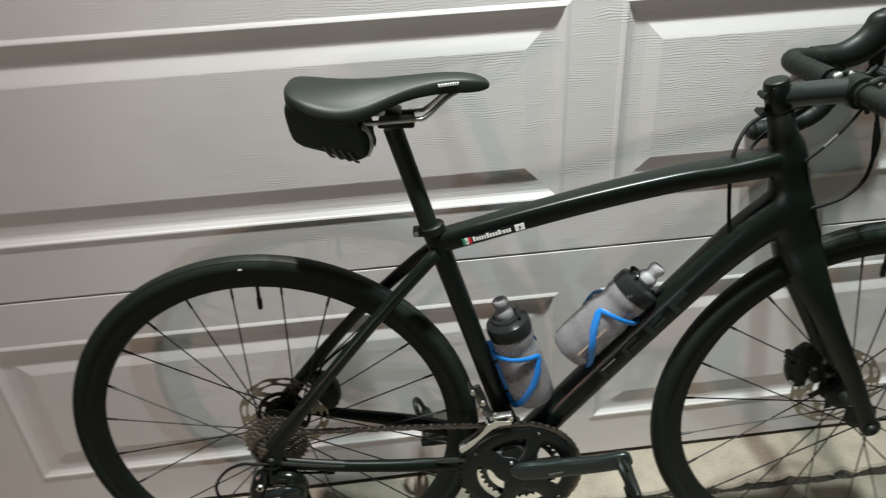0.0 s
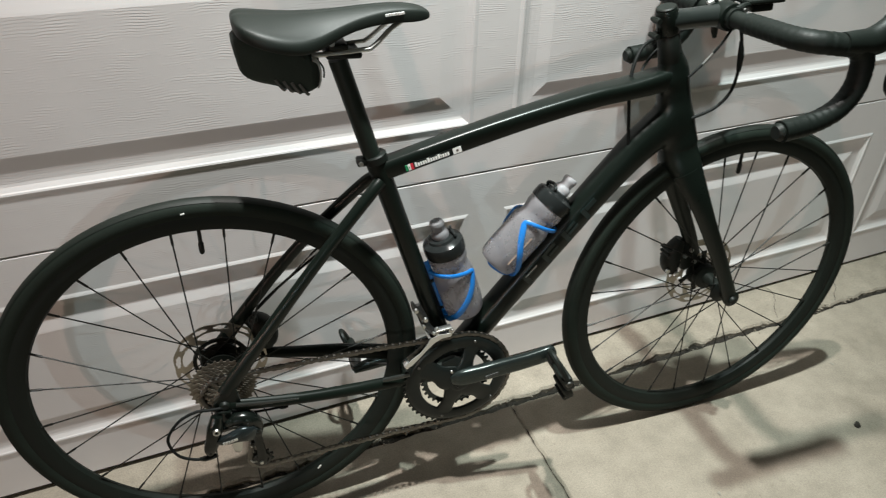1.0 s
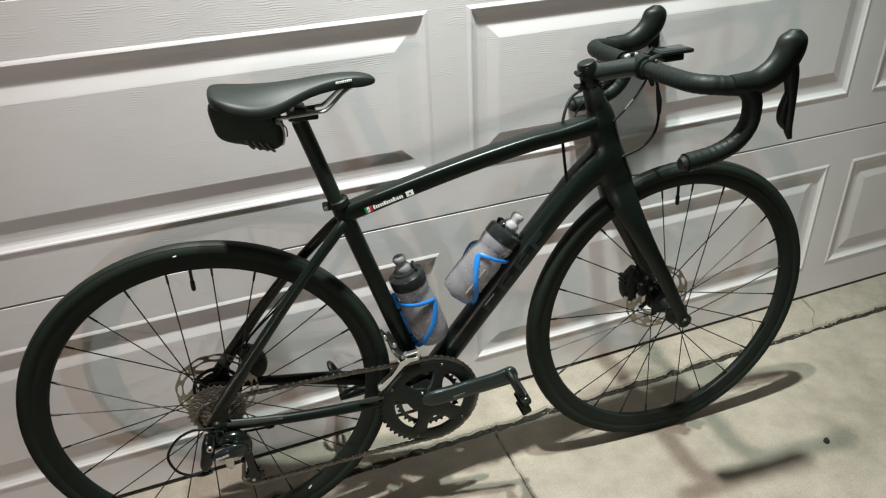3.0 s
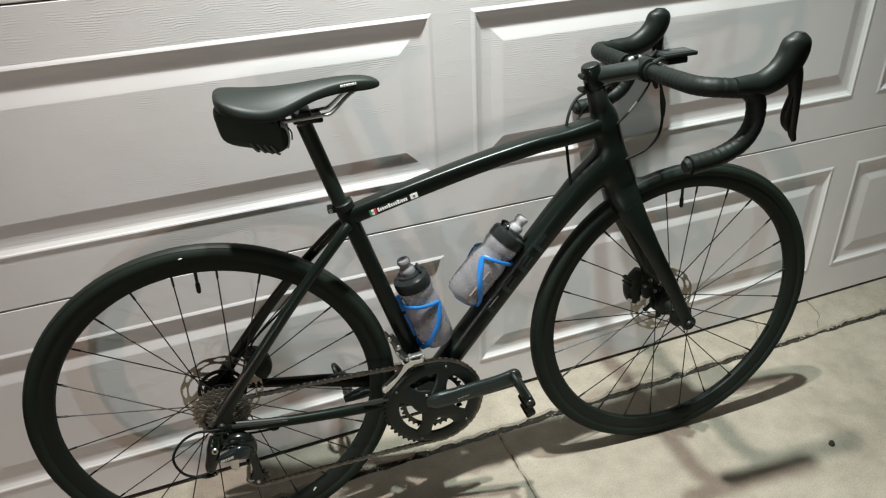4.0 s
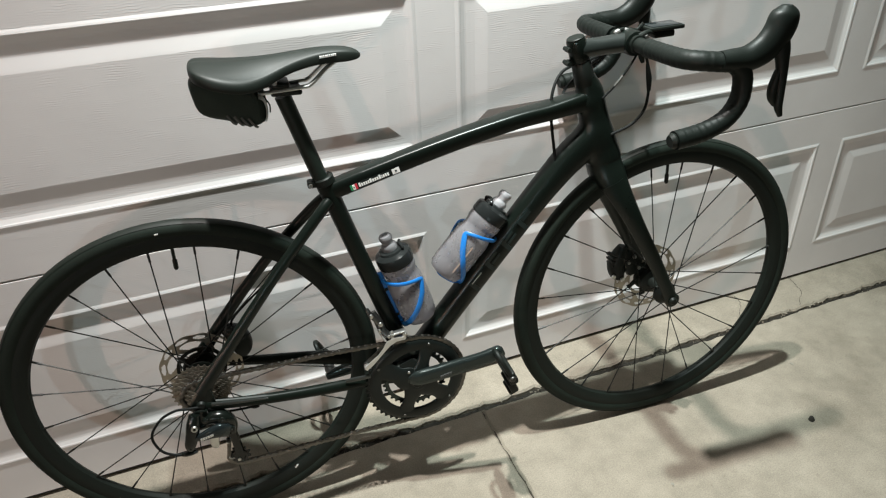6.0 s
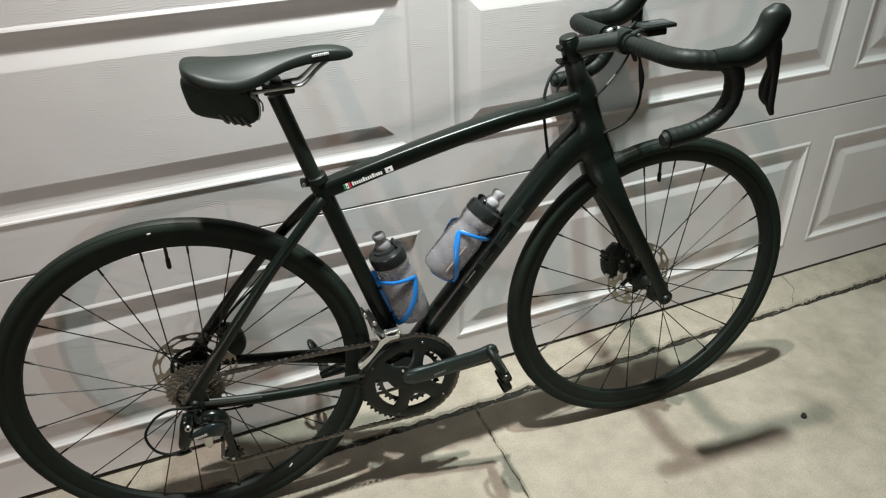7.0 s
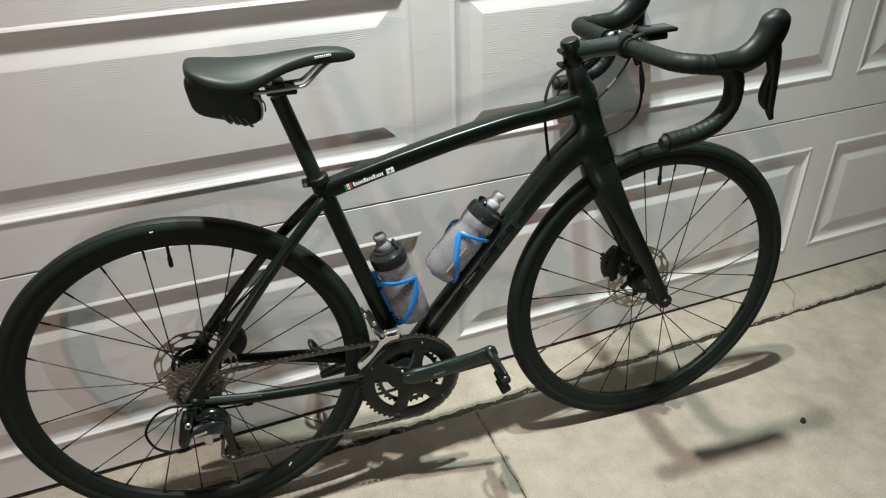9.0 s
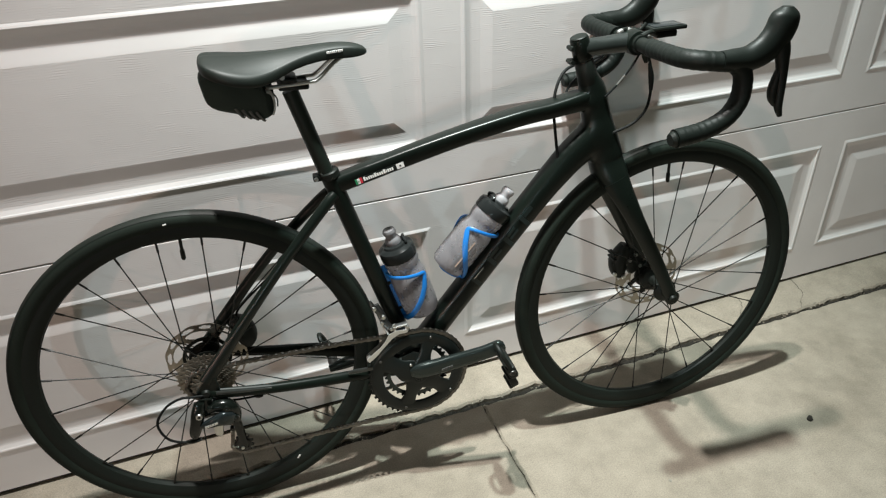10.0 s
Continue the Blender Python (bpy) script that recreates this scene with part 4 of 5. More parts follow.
crank = new("crankset")
crank.parent = bike
AXLE = V((0.4075, 0, 0.272))
bm = bmesh.new()
toothed(bm, AXLE, 50, 0.1045, 0.0046, 0.0800, -0.0465, -0.0500)
part("chainring", bm, RING, crank, "large black toothed chainring", smooth=False)
bm = bmesh.new()
toothed(bm, AXLE, 34, 0.0690, 0.0048, 0.0560, -0.0395, -0.0420)
part("chainring", bm, CRANK, crank, "small dark inner chainring", smooth=False)
bm = bmesh.new()
lathe(bm, [(0.0725, 0.0500), (0.0730, 0.0530), (0.0750, 0.0540), (0.0900, 0.0538), (0.0955, 0.0525), (0.0975, 0.0505), (0.0975, 0.0495), (0.0740, 0.0470)], pose(*AXLE) @ ACROSS, 72, closed=True)
part("ring_cover", bm, RING, crank, "black outer ring face")
# four arms of the spider in two pairs, the hub they spread from, and the ring's own bolts
for da, wide in ((70, 0.0130), (148, 0.0185), (249, 0.0135), (318, 0.0160)):
    a = math.radians(da)
    out_ = V((math.cos(a), 0, math.sin(a)))
    bm = bmesh.new()
    sweep(bm, smooth_path([AXLE + out_ * r + V((0, y, 0)) for r, y in ((0.008, -0.056), (0.028, -0.0555), (0.048, -0.0535), (0.066, -0.0515), (0.082, -0.0508))], 4),
          smooth_values([(0.026, 0.007), (wide * 1.45, 0.0062), (wide, 0.0052), (wide * 1.12, 0.0040), (wide * 1.6, 0.0030)], 4), 16, shape=0.7)
    part("spider_arm", bm, RING, crank)
    bm = bmesh.new()
    lathe(bm, [(0, 0.0012), (0.0026, 0.0012), (0.0032, 0)], pose(*(AXLE + out_ * 0.0885 + V((0, -0.0538, 0)))) @ ACROSS, 12)
    part("ring_bolt", bm, DARKSTEEL, crank, "small steel ring bolt")
bm = bmesh.new()
lathe(bm, [(0.0, 0.0655), (0.0085, 0.0655), (0.0100, 0.0640), (0.0105, 0.0625), (0.0185, 0.0625), (0.0225, 0.0605), (0.0245, 0.0560), (0.0300, 0.0535), (0.0310, 0.0480), (0.0, 0.0480)], pose(*AXLE) @ ACROSS, 36)
part("hub", bm, RING, crank, "black crank hub")
# black fill added so that the opening between two arms stays dark
bm = bmesh.new()
sweep(bm, [AXLE + V((math.cos(1.92) * r, -0.0515, math.sin(1.92) * r)) for r in (0.014, 0.030, 0.044, 0.055)], [(0.024, 0.005), (0.024, 0.005), (0.020, 0.0045), (0.013, 0.003)], 14, shape=0.7)
part("window_fill", bm, RING, crank, "black fill that keeps the opening between two arms dark")
# small bright stud in place of the glint on the hub's edge
bm = bmesh.new()
lathe(bm, [(0, 0.003), (0.0022, 0.003), (0.0030, 0)], pose(0.3915, -0.060, 0.3020) @ ACROSS, 12)
part("hub_glint", bm, STEEL, crank, "small bright stud for the glint on the hub")
CRANK_R = V((0.569, -0.086, 0.322))
tube("crank_arm", [AXLE + V((-0.016, -0.0585, 0.010)), AXLE + V((0.000, -0.0620, 0.0130)), AXLE + V((0.030, -0.066, 0.0170)), AXLE + V((0.075, -0.072, 0.0260)), CRANK_R + V((-0.03, 0.003, -0.0085)), CRANK_R + V((0.004, 0, 0.0010)), CRANK_R + V((0.0135, 0, 0.0040))],
     [(0.010, 0.006), (0.0165, 0.0095), (0.0172, 0.0095), (0.0168, 0.0085), (0.0158, 0.0078), (0.0156, 0.0080), (0.008, 0.005)], CRANK, crank, 24, label="glossy dark grey crank arm", shape=0.62)
bm = bmesh.new()
for k, (a, b) in enumerate(((0.0, 0.004), (0.005, 0.007), (0.008, 0.013), (0.014, 0.018), (0.019, 0.023))):
    q = [AXLE + V((0.044 + t, 0, 0.0125 + h + t * 0.28)) for t, h in ((a, 0), (b, 0), (b, 0.0050), (a, 0.0050))]
    plate(bm, [(p.x, p.z) for p in q], -0.0765 - a * 0.10, -0.0787 - a * 0.10)
part("decal", bm, WEBBING, crank, "pale grey print on the crank")
CRANK_L = AXLE * 2 - CRANK_R
CRANK_L.y = 0.088
tube("crank_arm", [AXLE + V((0.010, 0.062, 0.002)), AXLE + V((0, 0.066, 0)), AXLE + V((-0.05, 0.073, -0.0155)), CRANK_L + V((0.03, 0, 0.007)), CRANK_L + V((-0.010, 0, -0.002))],
     [(0.014, 0.008), (0.0205, 0.011), (0.0175, 0.0095), (0.014, 0.008), (0.008, 0.005)], CRANK, crank, 16, shape=0.85)


def pedal(end, sgn):
    p = new("pedal")
    p.parent = bike
    tip = pose(end.x, end.y, end.z, 0, 247 if sgn < 0 else 250, 0)      # local x runs back and up the hanging platform
    p.matrix_local = tip
    s = sgn
    bm = bmesh.new()
    sweep(bm, [(0, 0, 0), (0, s * 0.012, 0), (0, s * 0.020, 0), (0, s * 0.085, 0), (0, s * 0.090, 0)], [0.0075, 0.0075, 0.0105, 0.0085, 0.005], 14, up=(0, 0, 1))
    part("spindle", bm, DARKSTEEL, p, "steel pedal spindle")
    bm = bmesh.new()
    box(bm, (0.030, 0.056, 0.019), pose(-0.002, s * 0.060, 0), 0.006)
    part("pedal_body", bm, BLACKPLASTIC, p)
    bm = bmesh.new()
    sweep(bm, smooth_path([(0.010, s * 0.036, 0), (0.034, s * 0.038, 0.001), (0.049, s * 0.046, 0.002), (0.054, s * 0.057, 0.002), (0.050, s * 0.069, 0.002), (0.036, s * 0.079, 0.001), (0.010, s * 0.083, 0)], 3), (0.0050), 8, up=(0, 0, 1))
    part("toe_loop", bm, BLACKPLASTIC, p)
    bm = bmesh.new()
    box(bm, (0.026, 0.046, 0.016), pose(-0.024, s * 0.062, 0.007), 0.004)
    box(bm, (0.012, 0.036, 0.020), pose(-0.036, s * 0.062, 0.010), 0.003)
    part("heel_catch", bm, BLACKPLASTIC, p)
    bm = bmesh.new()
    lathe(bm, [(0, 0.002), (0.005, 0.002), (0.006, 0)], pose(0, s * 0.088, 0) @ ACROSS, 12)
    part("end_cap", bm, DARKSTEEL, p, "grey end cap")
    return p


pedal(CRANK_R, -1)
pedal(CRANK_L, 1)

# cassette on the rear hub
for k, teeth in enumerate((32, 28, 25, 23, 21, 19, 17, 15, 13, 12)):
    bm = bmesh.new()
    y = -0.022 - 0.0038 * k
    toothed(bm, (0, 0, 0), teeth, teeth * 0.00168 + 0.0016, 0.0038, 0.0145 if k > 5 else teeth * 0.00115, y, y - 0.0017)
    part("cog", bm, CASSETTE, rear_wheel, smooth=False)
bm = bmesh.new()
lathe(bm, [(0.018, 0.022), (0.018, 0.062), (0.012, 0.063), (0.006, 0.062)], ACROSS, 24)
part("lockring", bm, CASSETTE, rear_wheel)


def rotor(parent, y, slim, name="rotor"):
    """Disc brake rotor: a waved band pierced by slots, on arms that sweep in to a dark carrier."""
    bm = bmesh.new()
    n, levels = 168, 26
    r0 = 0.040
    grid = []
    for k in range(n):
        a = 2 * math.pi * k / n
        ro = 0.0795 - 0.0020 * (0.5 + 0.5 * math.cos(12 * a))
        grid.append([bm.verts.new((r * math.cos(a), y, r * math.sin(a))) for r in (r0 + (ro - r0) * i / levels for i in range(levels + 1))])

    def open_at(a, r):
        turn = math.degrees(a) - (r - 0.06) * 650
        slot = ((turn % 30) - 15) / 10.5
        if (slot ** 2 + ((r - 0.0708) / 0.0042) ** 2) < 1:
            return True
        lean = math.degrees(a) - (r - 0.05) * 1100
        gap = ((lean % 60) - 30) / 22.5
        return abs(gap) ** 3 + abs((r - 0.0535) / 0.0108) ** 3 < 1

    for k in range(n):
        p, q = grid[k], grid[(k + 1) % n]
        for i in range(levels):
            if not open_at(2 * math.pi * (k + 0.5) / n, r0 + (0.0785 - r0) * (i + 0.5) / levels):
                bm.faces.new((p[i], p[i + 1], q[i + 1], q[i]))
    bmesh.ops.delete(bm, geom=[v for v in bm.verts if not v.link_faces], context="VERTS")
    disc = part(name, bm, ROTOR, parent, "waved steel brake rotor", smooth=False)
    thick = disc.modifiers.new("thick", "SOLIDIFY")
    thick.thickness, thick.offset = 0.0018, 0
    for k in range(6):
        a = math.radians(60 * k + 12)
        bm = bmesh.new()
        sweep(bm, smooth_path([V((r * math.cos(a + t), y, r * math.sin(a + t))) for r, t in ((0.020, 0), (0.034, 0.16), (0.0475, 0.24))], 3), smooth_values([(0.009, 0.0022), (0.0065, 0.0018), (0.0075, 0.0015)], 3), 8)
        part("rotor_arm", bm, BLACKPLASTIC, parent)
    if not slim:
        bm = bmesh.new()
        lathe(bm, [(0.041, 0.0015), (0.0475, 0.0015), (0.0475, -0.0015), (0.041, -0.0015)], pose(0, y, 0) @ ACROSS, 36, closed=True)
        part("rotor_spider", bm, BLACKPLASTIC, parent, "black rotor spider ring")
    bm = bmesh.new()
    big = 0.030 if slim else 0.036
    lathe(bm, [(0.012, 0.006), (big - 0.002, 0.005), (big, 0.0), (big - 0.002, -0.005), (0.012, -0.006)], pose(0, y, 0) @ ACROSS, 24)
    part("rotor_carrier", bm, BLACKPLASTIC, parent)


ROTOR = material("worn_rotor_steel", (0.36, 0.33, 0.28), 0.34, metal=1.0, vary=0.2, scale=40)
rotor(rear_wheel, 0.047, False)
rotor(front_wheel, 0.046, True)

# brake calipers
def caliper(pts, sizes, name="brake_caliper"):
    c = new(name)
    c.parent = bike
    bm = bmesh.new()
    sweep(bm, smooth_path(pts, 5), smooth_values(sizes, 5), 14, shape=0.8)
    part("caliper_body", bm, BLACKPLASTIC, c, "black brake caliper")
    return c


c = caliper([(0.917, 0.052, 0.427), (0.910, 0.054, 0.405), (0.905, 0.055, 0.382), (0.909, 0.054, 0.359), (0.917, 0.052, 0.347)], [(0.010, 0.010), (0.018, 0.016), (0.020, 0.018), (0.018, 0.016), (0.009, 0.010)])
for k in range(6):
    bm = bmesh.new()
    box(bm, (0.010, 0.030, 0.0045), pose(0.891 + 0.0006 * k * k, 0.055, 0.407 - 0.011 * k, 0, -10 + 6 * k, 0), 0.001)
    part("cooling_fin", bm, BLACKPLASTIC, c)
bm = bmesh.new()
box(bm, (0.040, 0.018, 0.070), pose(0.938, 0.052, 0.386, 0, -24, 0), 0.006)
part("adapter", bm, BLACKPLASTIC, c)
for x, z in ((0.913, 0.352), (0.938, 0.404), (0.951, 0.374), (0.925, 0.392), (0.890, 0.362)):
    bm = bmesh.new()
    lathe(bm, [(0, 0.005), (0.0042, 0.005), (0.0048, 0)], pose(x, 0.038, z) @ ACROSS, 10)
    part("caliper_bolt", bm, STEEL, c, "bright bolt head")
c = caliper([(0.054, 0.058, 0.412), (0.068, 0.058, 0.402), (0.078, 0.058, 0.386), (0.082, 0.058, 0.366), (0.080, 0.060, 0.348)], [(0.009, 0.012), (0.018, 0.018), (0.023, 0.020), (0.021, 0.018), (0.012, 0.014)])
bm = bmesh.new()
box(bm, (0.012, 0.012, 0.012), pose(0.066, 0.045, 0.416), 0.003)
part("caliper_port", bm, BLACKPLASTIC, c)
tube("brake_hose", [(0.08, 0.058, 0.405), (0.072, 0.060, 0.424), (0.115, 0.052, 0.470), (0.20, 0.035, 0.545)], 0.0024, CABLE, bike, 8, 6)

# rear derailleur
rd = new("rear_derailleur")
rd.parent = bike


def sculpt(name, pts, sizes, mat, parent, segs=14, shape=0.8, label="", up=(0, 1, 0)):
    """A cast piece: a tube of changing section through pts."""
    bm = bmesh.new()
    sweep(bm, smooth_path(pts, 5), smooth_values(sizes, 5), segs, up, shape=shape)
    return part(name, bm, mat, parent, label)


bm = bmesh.new()
plate(bm, [(-0.012, 0.336), (0.010, 0.332), (0.006, 0.312), (-0.004, 0.300), (-0.020, 0.298), (-0.028, 0.308), (-0.024, 0.322)], -0.070, -0.080)
bmesh.ops.bevel(bm, geom=bm.edges[:], offset=0.002, segments=1, affect="EDGES")
part("hanger", bm, GLOSSBLACK, rd)
sculpt("mount_block", [(-0.0145, -0.083, 0.331), (-0.020, -0.086, 0.312), (-0.027, -0.087, 0.288), (-0.034, -0.087, 0.268), (-0.036, -0.086, 0.257)], [(0.0095, 0.006), (0.0125, 0.009), (0.0118, 0.009), (0.0105, 0.008), (0.0065, 0.006)], GLOSSBLACK, rd)
bm = bmesh.new()
lathe(bm, [(0.0032, -0.002), (0.0034, 0.0030), (0.0056, 0.0030), (0.0066, 0.0)], pose(-0.0185, -0.0945, 0.3085) @ ACROSS, 20)
part("pivot_bolt", bm, STEEL, rd, "bright pivot bolt with a dark socket")
bm = bmesh.new()
lathe(bm, [(0, 0.0005), (0.0032, 0.0005), (0.0033, -0.002)], pose(-0.0185, -0.0945, 0.3085) @ ACROSS, 12)
part("socket", bm, GLOSSBLACK, rd)
sculpt("outer_link", [(-0.022, -0.091, 0.284), (-0.008, -0.095, 0.2875), (0.010, -0.0965, 0.293), (0.026, -0.0945, 0.293), (0.037, -0.089, 0.283)], [(0.0055, 0.004), (0.0085, 0.0055), (0.0120, 0.0065), (0.0150, 0.0075), (0.0120, 0.0065)], GLOSS, rd, 18, 0.75, "glossy dark derailleur body")
sculpt("inner_link", [(-0.020, -0.074, 0.292), (0.008, -0.074, 0.298), (0.032, -0.072, 0.300)], [(0.006, 0.004), (0.008, 0.005), (0.007, 0.004)], GLOSSBLACK, rd)
bm = bmesh.new()
for a, b in ((0.0, 0.003), (0.004, 0.008), (0.009, 0.012), (0.013, 0.017), (0.018, 0.024)):
    plate(bm, [(-0.012 + a, 0.2835 + a * 0.30), (-0.012 + b, 0.2835 + b * 0.30), (-0.012 + b, 0.2880 + b * 0.30), (-0.012 + a, 0.2880 + a * 0.30)], -0.1000 - a * 0.10, -0.1022 - a * 0.10)
part("decal", bm, ALLOY, rd, "pale print on the derailleur")
sculpt("clamp_arm", [(0.012, -0.090, 0.281), (0.009, -0.088, 0.268), (0.008, -0.085, 0.253), (0.010, -0.083, 0.246)], [(0.009, 0.005), (0.0085, 0.0045), (0.0075, 0.004), (0.004, 0.003)], STEEL, rd, 12, 0.8, "worn silver cable clamp arm")
sculpt("knuckle", [(0.000, -0.076, 0.306), (0.014, -0.077, 0.312), (0.030, -0.077, 0.308), (0.041, -0.076, 0.292), (0.042, -0.074, 0.270)], [(0.008, 0.010), (0.0125, 0.0125), (0.0150, 0.0135), (0.0140, 0.0125), (0.009, 0.010)], GLOSSBLACK, rd, 16)
for x, z, r in ((0.002, 0.318, 0.0052), (0.031, 0.309, 0.0078), (0.044, 0.286, 0.0062), (0.033, 0.262, 0.0045), (-0.035, 0.262, 0.0040)):
    bm = bmesh.new()
    lathe(bm, [(0, 0.0045), (r * 0.45, 0.0045), (r * 0.5, 0.003), (r, 0.0025), (r, -0.004)], pose(x, -0.0905, z) @ ACROSS, 16)
    part("pivot_pin", bm, GLOSSBLACK, rd)
bm = bmesh.new()
box(bm, (0.0030, 0.003, 0.010), pose(0.030, -0.090, 0.259), 0.0008)
part("limit_screw", bm, STEEL, rd, "bright limit screw")
P1, P2_ = V((0.018, -0.052, 0.280)), V((0.0405, -0.056, 0.1895))
for yy, wide in ((-0.046, 0.0065), (-0.066, 0.0075)):
    bm = bmesh.new()
    sweep(bm, smooth_path([(0.028, yy, 0.282), (0.036, yy, 0.262), (0.0415, yy, 0.232), (0.043, yy, 0.206), (P2_.x, yy, P2_.z), (P2_.x - 0.001, yy, P2_.z - 0.009)], 4), smooth_values([(0.007, 0.0012), (wide, 0.0012), (wide * 0.9, 0.0012), (wide, 0.0012), (0.0095, 0.0012), (0.005, 0.001)], 4), 8)
    part("cage_plate", bm, GLOSSBLACK, rd)
for p in (P1, P2_):
    bm = bmesh.new()
    toothed(bm, p, 11, 0.0222, 0.0045, 0.005, p.y + 0.0018, p.y - 0.0018)
    part("pulley", bm, GLOSSBLACK, rd, smooth=False)
    bm = bmesh.new()
    lathe(bm, [(0.0125, 0.0040), (0.0140, 0.0046), (0.0155, 0.0040), (0.0155, -0.004), (0.0125, -0.004)], pose(*p) @ ACROSS, 24, closed=True)
    part("pulley_rim", bm, GLOSSBLACK, rd)
    bm = bmesh.new()
    lathe(bm, [(0, 0.0025), (0.0032, 0.0025), (0.0038, 0)], pose(p.x, -0.0672, p.z) @ ACROSS, 12)
    part("pulley_bolt", bm, STEEL, rd, "bright pulley bolt")
tube("chain_pin", [(0.023, -0.0665, 0.199), (0.026, -0.0665, 0.1945), (0.033, -0.0665, 0.194)], 0.0016, STEEL, rd, 8, 4, "bright steel cage pin")
tube("cable_loop", [(0.006, -0.074, 0.338), (-0.0235, -0.078, 0.3434), (-0.044, -0.080, 0.3470), (-0.0699, -0.082, 0.3373), (-0.0905, -0.083, 0.3127), (-0.0940, -0.084, 0.2912), (-0.0834, -0.085, 0.2644), (-0.0600, -0.086, 0.2500), (-0.034, -0.086, 0.2470)], 0.0025, CABLE, rd, 8, 8, "black looped shift cable housing")
sculpt("barrel_adjuster", [(-0.054, -0.086, 0.2490), (-0.046, -0.086, 0.2478), (-0.036, -0.086, 0.2475), (-0.026, -0.086, 0.250)], [(0.0030, 0.0030), (0.0048, 0.0048), (0.0042, 0.0042), (0.004, 0.004)], GLOSSBLACK, rd, 12, 1.0)

# front derailleur
fd = new("front_derailleur")
fd.parent = bike
CAGE = [(0.3065, 0.3330), (0.3200, 0.3440), (0.3350, 0.3550), (0.3460, 0.3680), (0.3540, 0.3825), (0.3690, 0.3880), (0.3940, 0.3865), (0.3910, 0.3800), (0.3740, 0.3790), (0.3605, 0.3720), (0.3450, 0.3570), (0.3290, 0.3400), (0.3170, 0.3290), (0.3110, 0.3285)]
for yy, mat in ((-0.055, ALLOY), (-0.041, DARKSTEEL)):
    bm = bmesh.new()
    plate(bm, CAGE, yy, yy - 0.0016)
    part("cage", bm, mat, fd, "silver front derailleur cage", smooth=False)
bm = bmesh.new()
box(bm, (0.007, 0.016, 0.009), pose(0.3115, -0.048, 0.3290, 0, 42, 0), 0.001)
part("cage_tail", bm, ALLOY, fd, "silver cage tail bridge")
sculpt("fd_body", [(0.338, -0.024, 0.436), (0.346, -0.032, 0.416), (0.352, -0.038, 0.398), (0.362, -0.044, 0.388)], [(0.006, 0.008), (0.008, 0.009), (0.0075, 0.009), (0.006, 0.008)], DARKSTEEL, fd, 12, 0.7, "grey front derailleur body")
bm = bmesh.new()
for dx, dz, sx, sz in ((0.0, 0.0055, 0.030, 0.0035), (0.0, -0.0055, 0.030, 0.0035), (-0.0125, 0.0, 0.0055, 0.011), (0.0115, 0.0, 0.0065, 0.011)):
    box(bm, (sx, 0.012, sz), pose(0.379, -0.050, 0.3905, 0, -6, 0) @ pose(dx, 0, dz), 0.001)
part("fd_link", bm, STEEL, fd, "bright steel link with a square opening")
sculpt("fd_arm", [(0.3265, -0.036, 0.4535), (0.3310, -0.038, 0.4410), (0.3390, -0.040, 0.4290), (0.3475, -0.040, 0.4180)], [(0.0024, 0.003), (0.0050, 0.0035), (0.0052, 0.0035), (0.0060, 0.004)], DARKSTEEL, fd, 10, 0.8, "grey cable arm")
sculpt("fd_strut", [(0.3440, -0.040, 0.4070), (0.3475, -0.043, 0.3930), (0.3540, -0.048, 0.3790)], [(0.0022, 0.003), (0.0026, 0.003), (0.0024, 0.003)], ALLOY, fd, 10, 0.8, "silver strut")
for x, y, z, r in ((0.3320, -0.042, 0.4390, 0.0045), (0.3480, -0.044, 0.4180, 0.0048), (0.3440, -0.046, 0.4060, 0.0036), (0.3600, -0.052, 0.3920, 0.0032), (0.3675, -0.050, 0.3990, 0.0030), (0.3930, -0.055, 0.3930, 0.0030)):
    bm = bmesh.new()
    lathe(bm, [(0, 0.0045), (r * 0.8, 0.0045), (r, 0)], pose(x, y, z) @ ACROSS, 12)
    part("fd_bolt", bm, STEEL, fd, "bright bolt head")

# chain: round the big ring, along both runs, over the cassette and through the pulleys
def chain_path():
    pts = []
    for a in range(100, -81, -4):
        pts.append(AXLE + V((0.1020 * math.cos(math.radians(a)), -0.048, 0.1020 * math.sin(math.radians(a)))))
    low = [(0.30, -0.050, 0.172), (0.17, -0.053, 0.171), (P2_.x + 0.004, -0.056, P2_.z - 0.021)]
    pts += [V(p) for p in low]
    for a in (-90, -135, 180, 150):
        pts.append(P2_ + V((0.020 * math.cos(math.radians(a)), 0, 0.020 * math.sin(math.radians(a)))))
    for a in (-30, 10, 50):
        pts.append(P1 + V((0.020 * math.cos(math.radians(a)), 0, 0.020 * math.sin(math.radians(a)))))
    for a in range(-60, -271, -30):
        pts.append(V((0.0355 * math.cos(math.radians(a)), -0.0445, WHEEL_R + 0.0355 * math.sin(math.radians(a)))))
    pts += [V((0.13, -0.0455, WHEEL_R + 0.0358)), V((0.27, -0.047, WHEEL_R + 0.0355))]
    return pts


CP = chain_path()
CL = [0]
for a, b in zip(CP, CP[1:] + CP[:1]):
    CL.append(CL[-1] + (b - a).length)
pitch = 0.0127
count = int(round(CL[-1] / pitch))
loop = CP + CP[:1]


def along(s):
    s %= CL[-1]
    j = max(k for k in range(len(CP)) if CL[k] <= s + 1e-9)
    return loop[j].lerp(loop[j + 1], (s - CL[j]) / max(1e-9, CL[j + 1] - CL[j]))


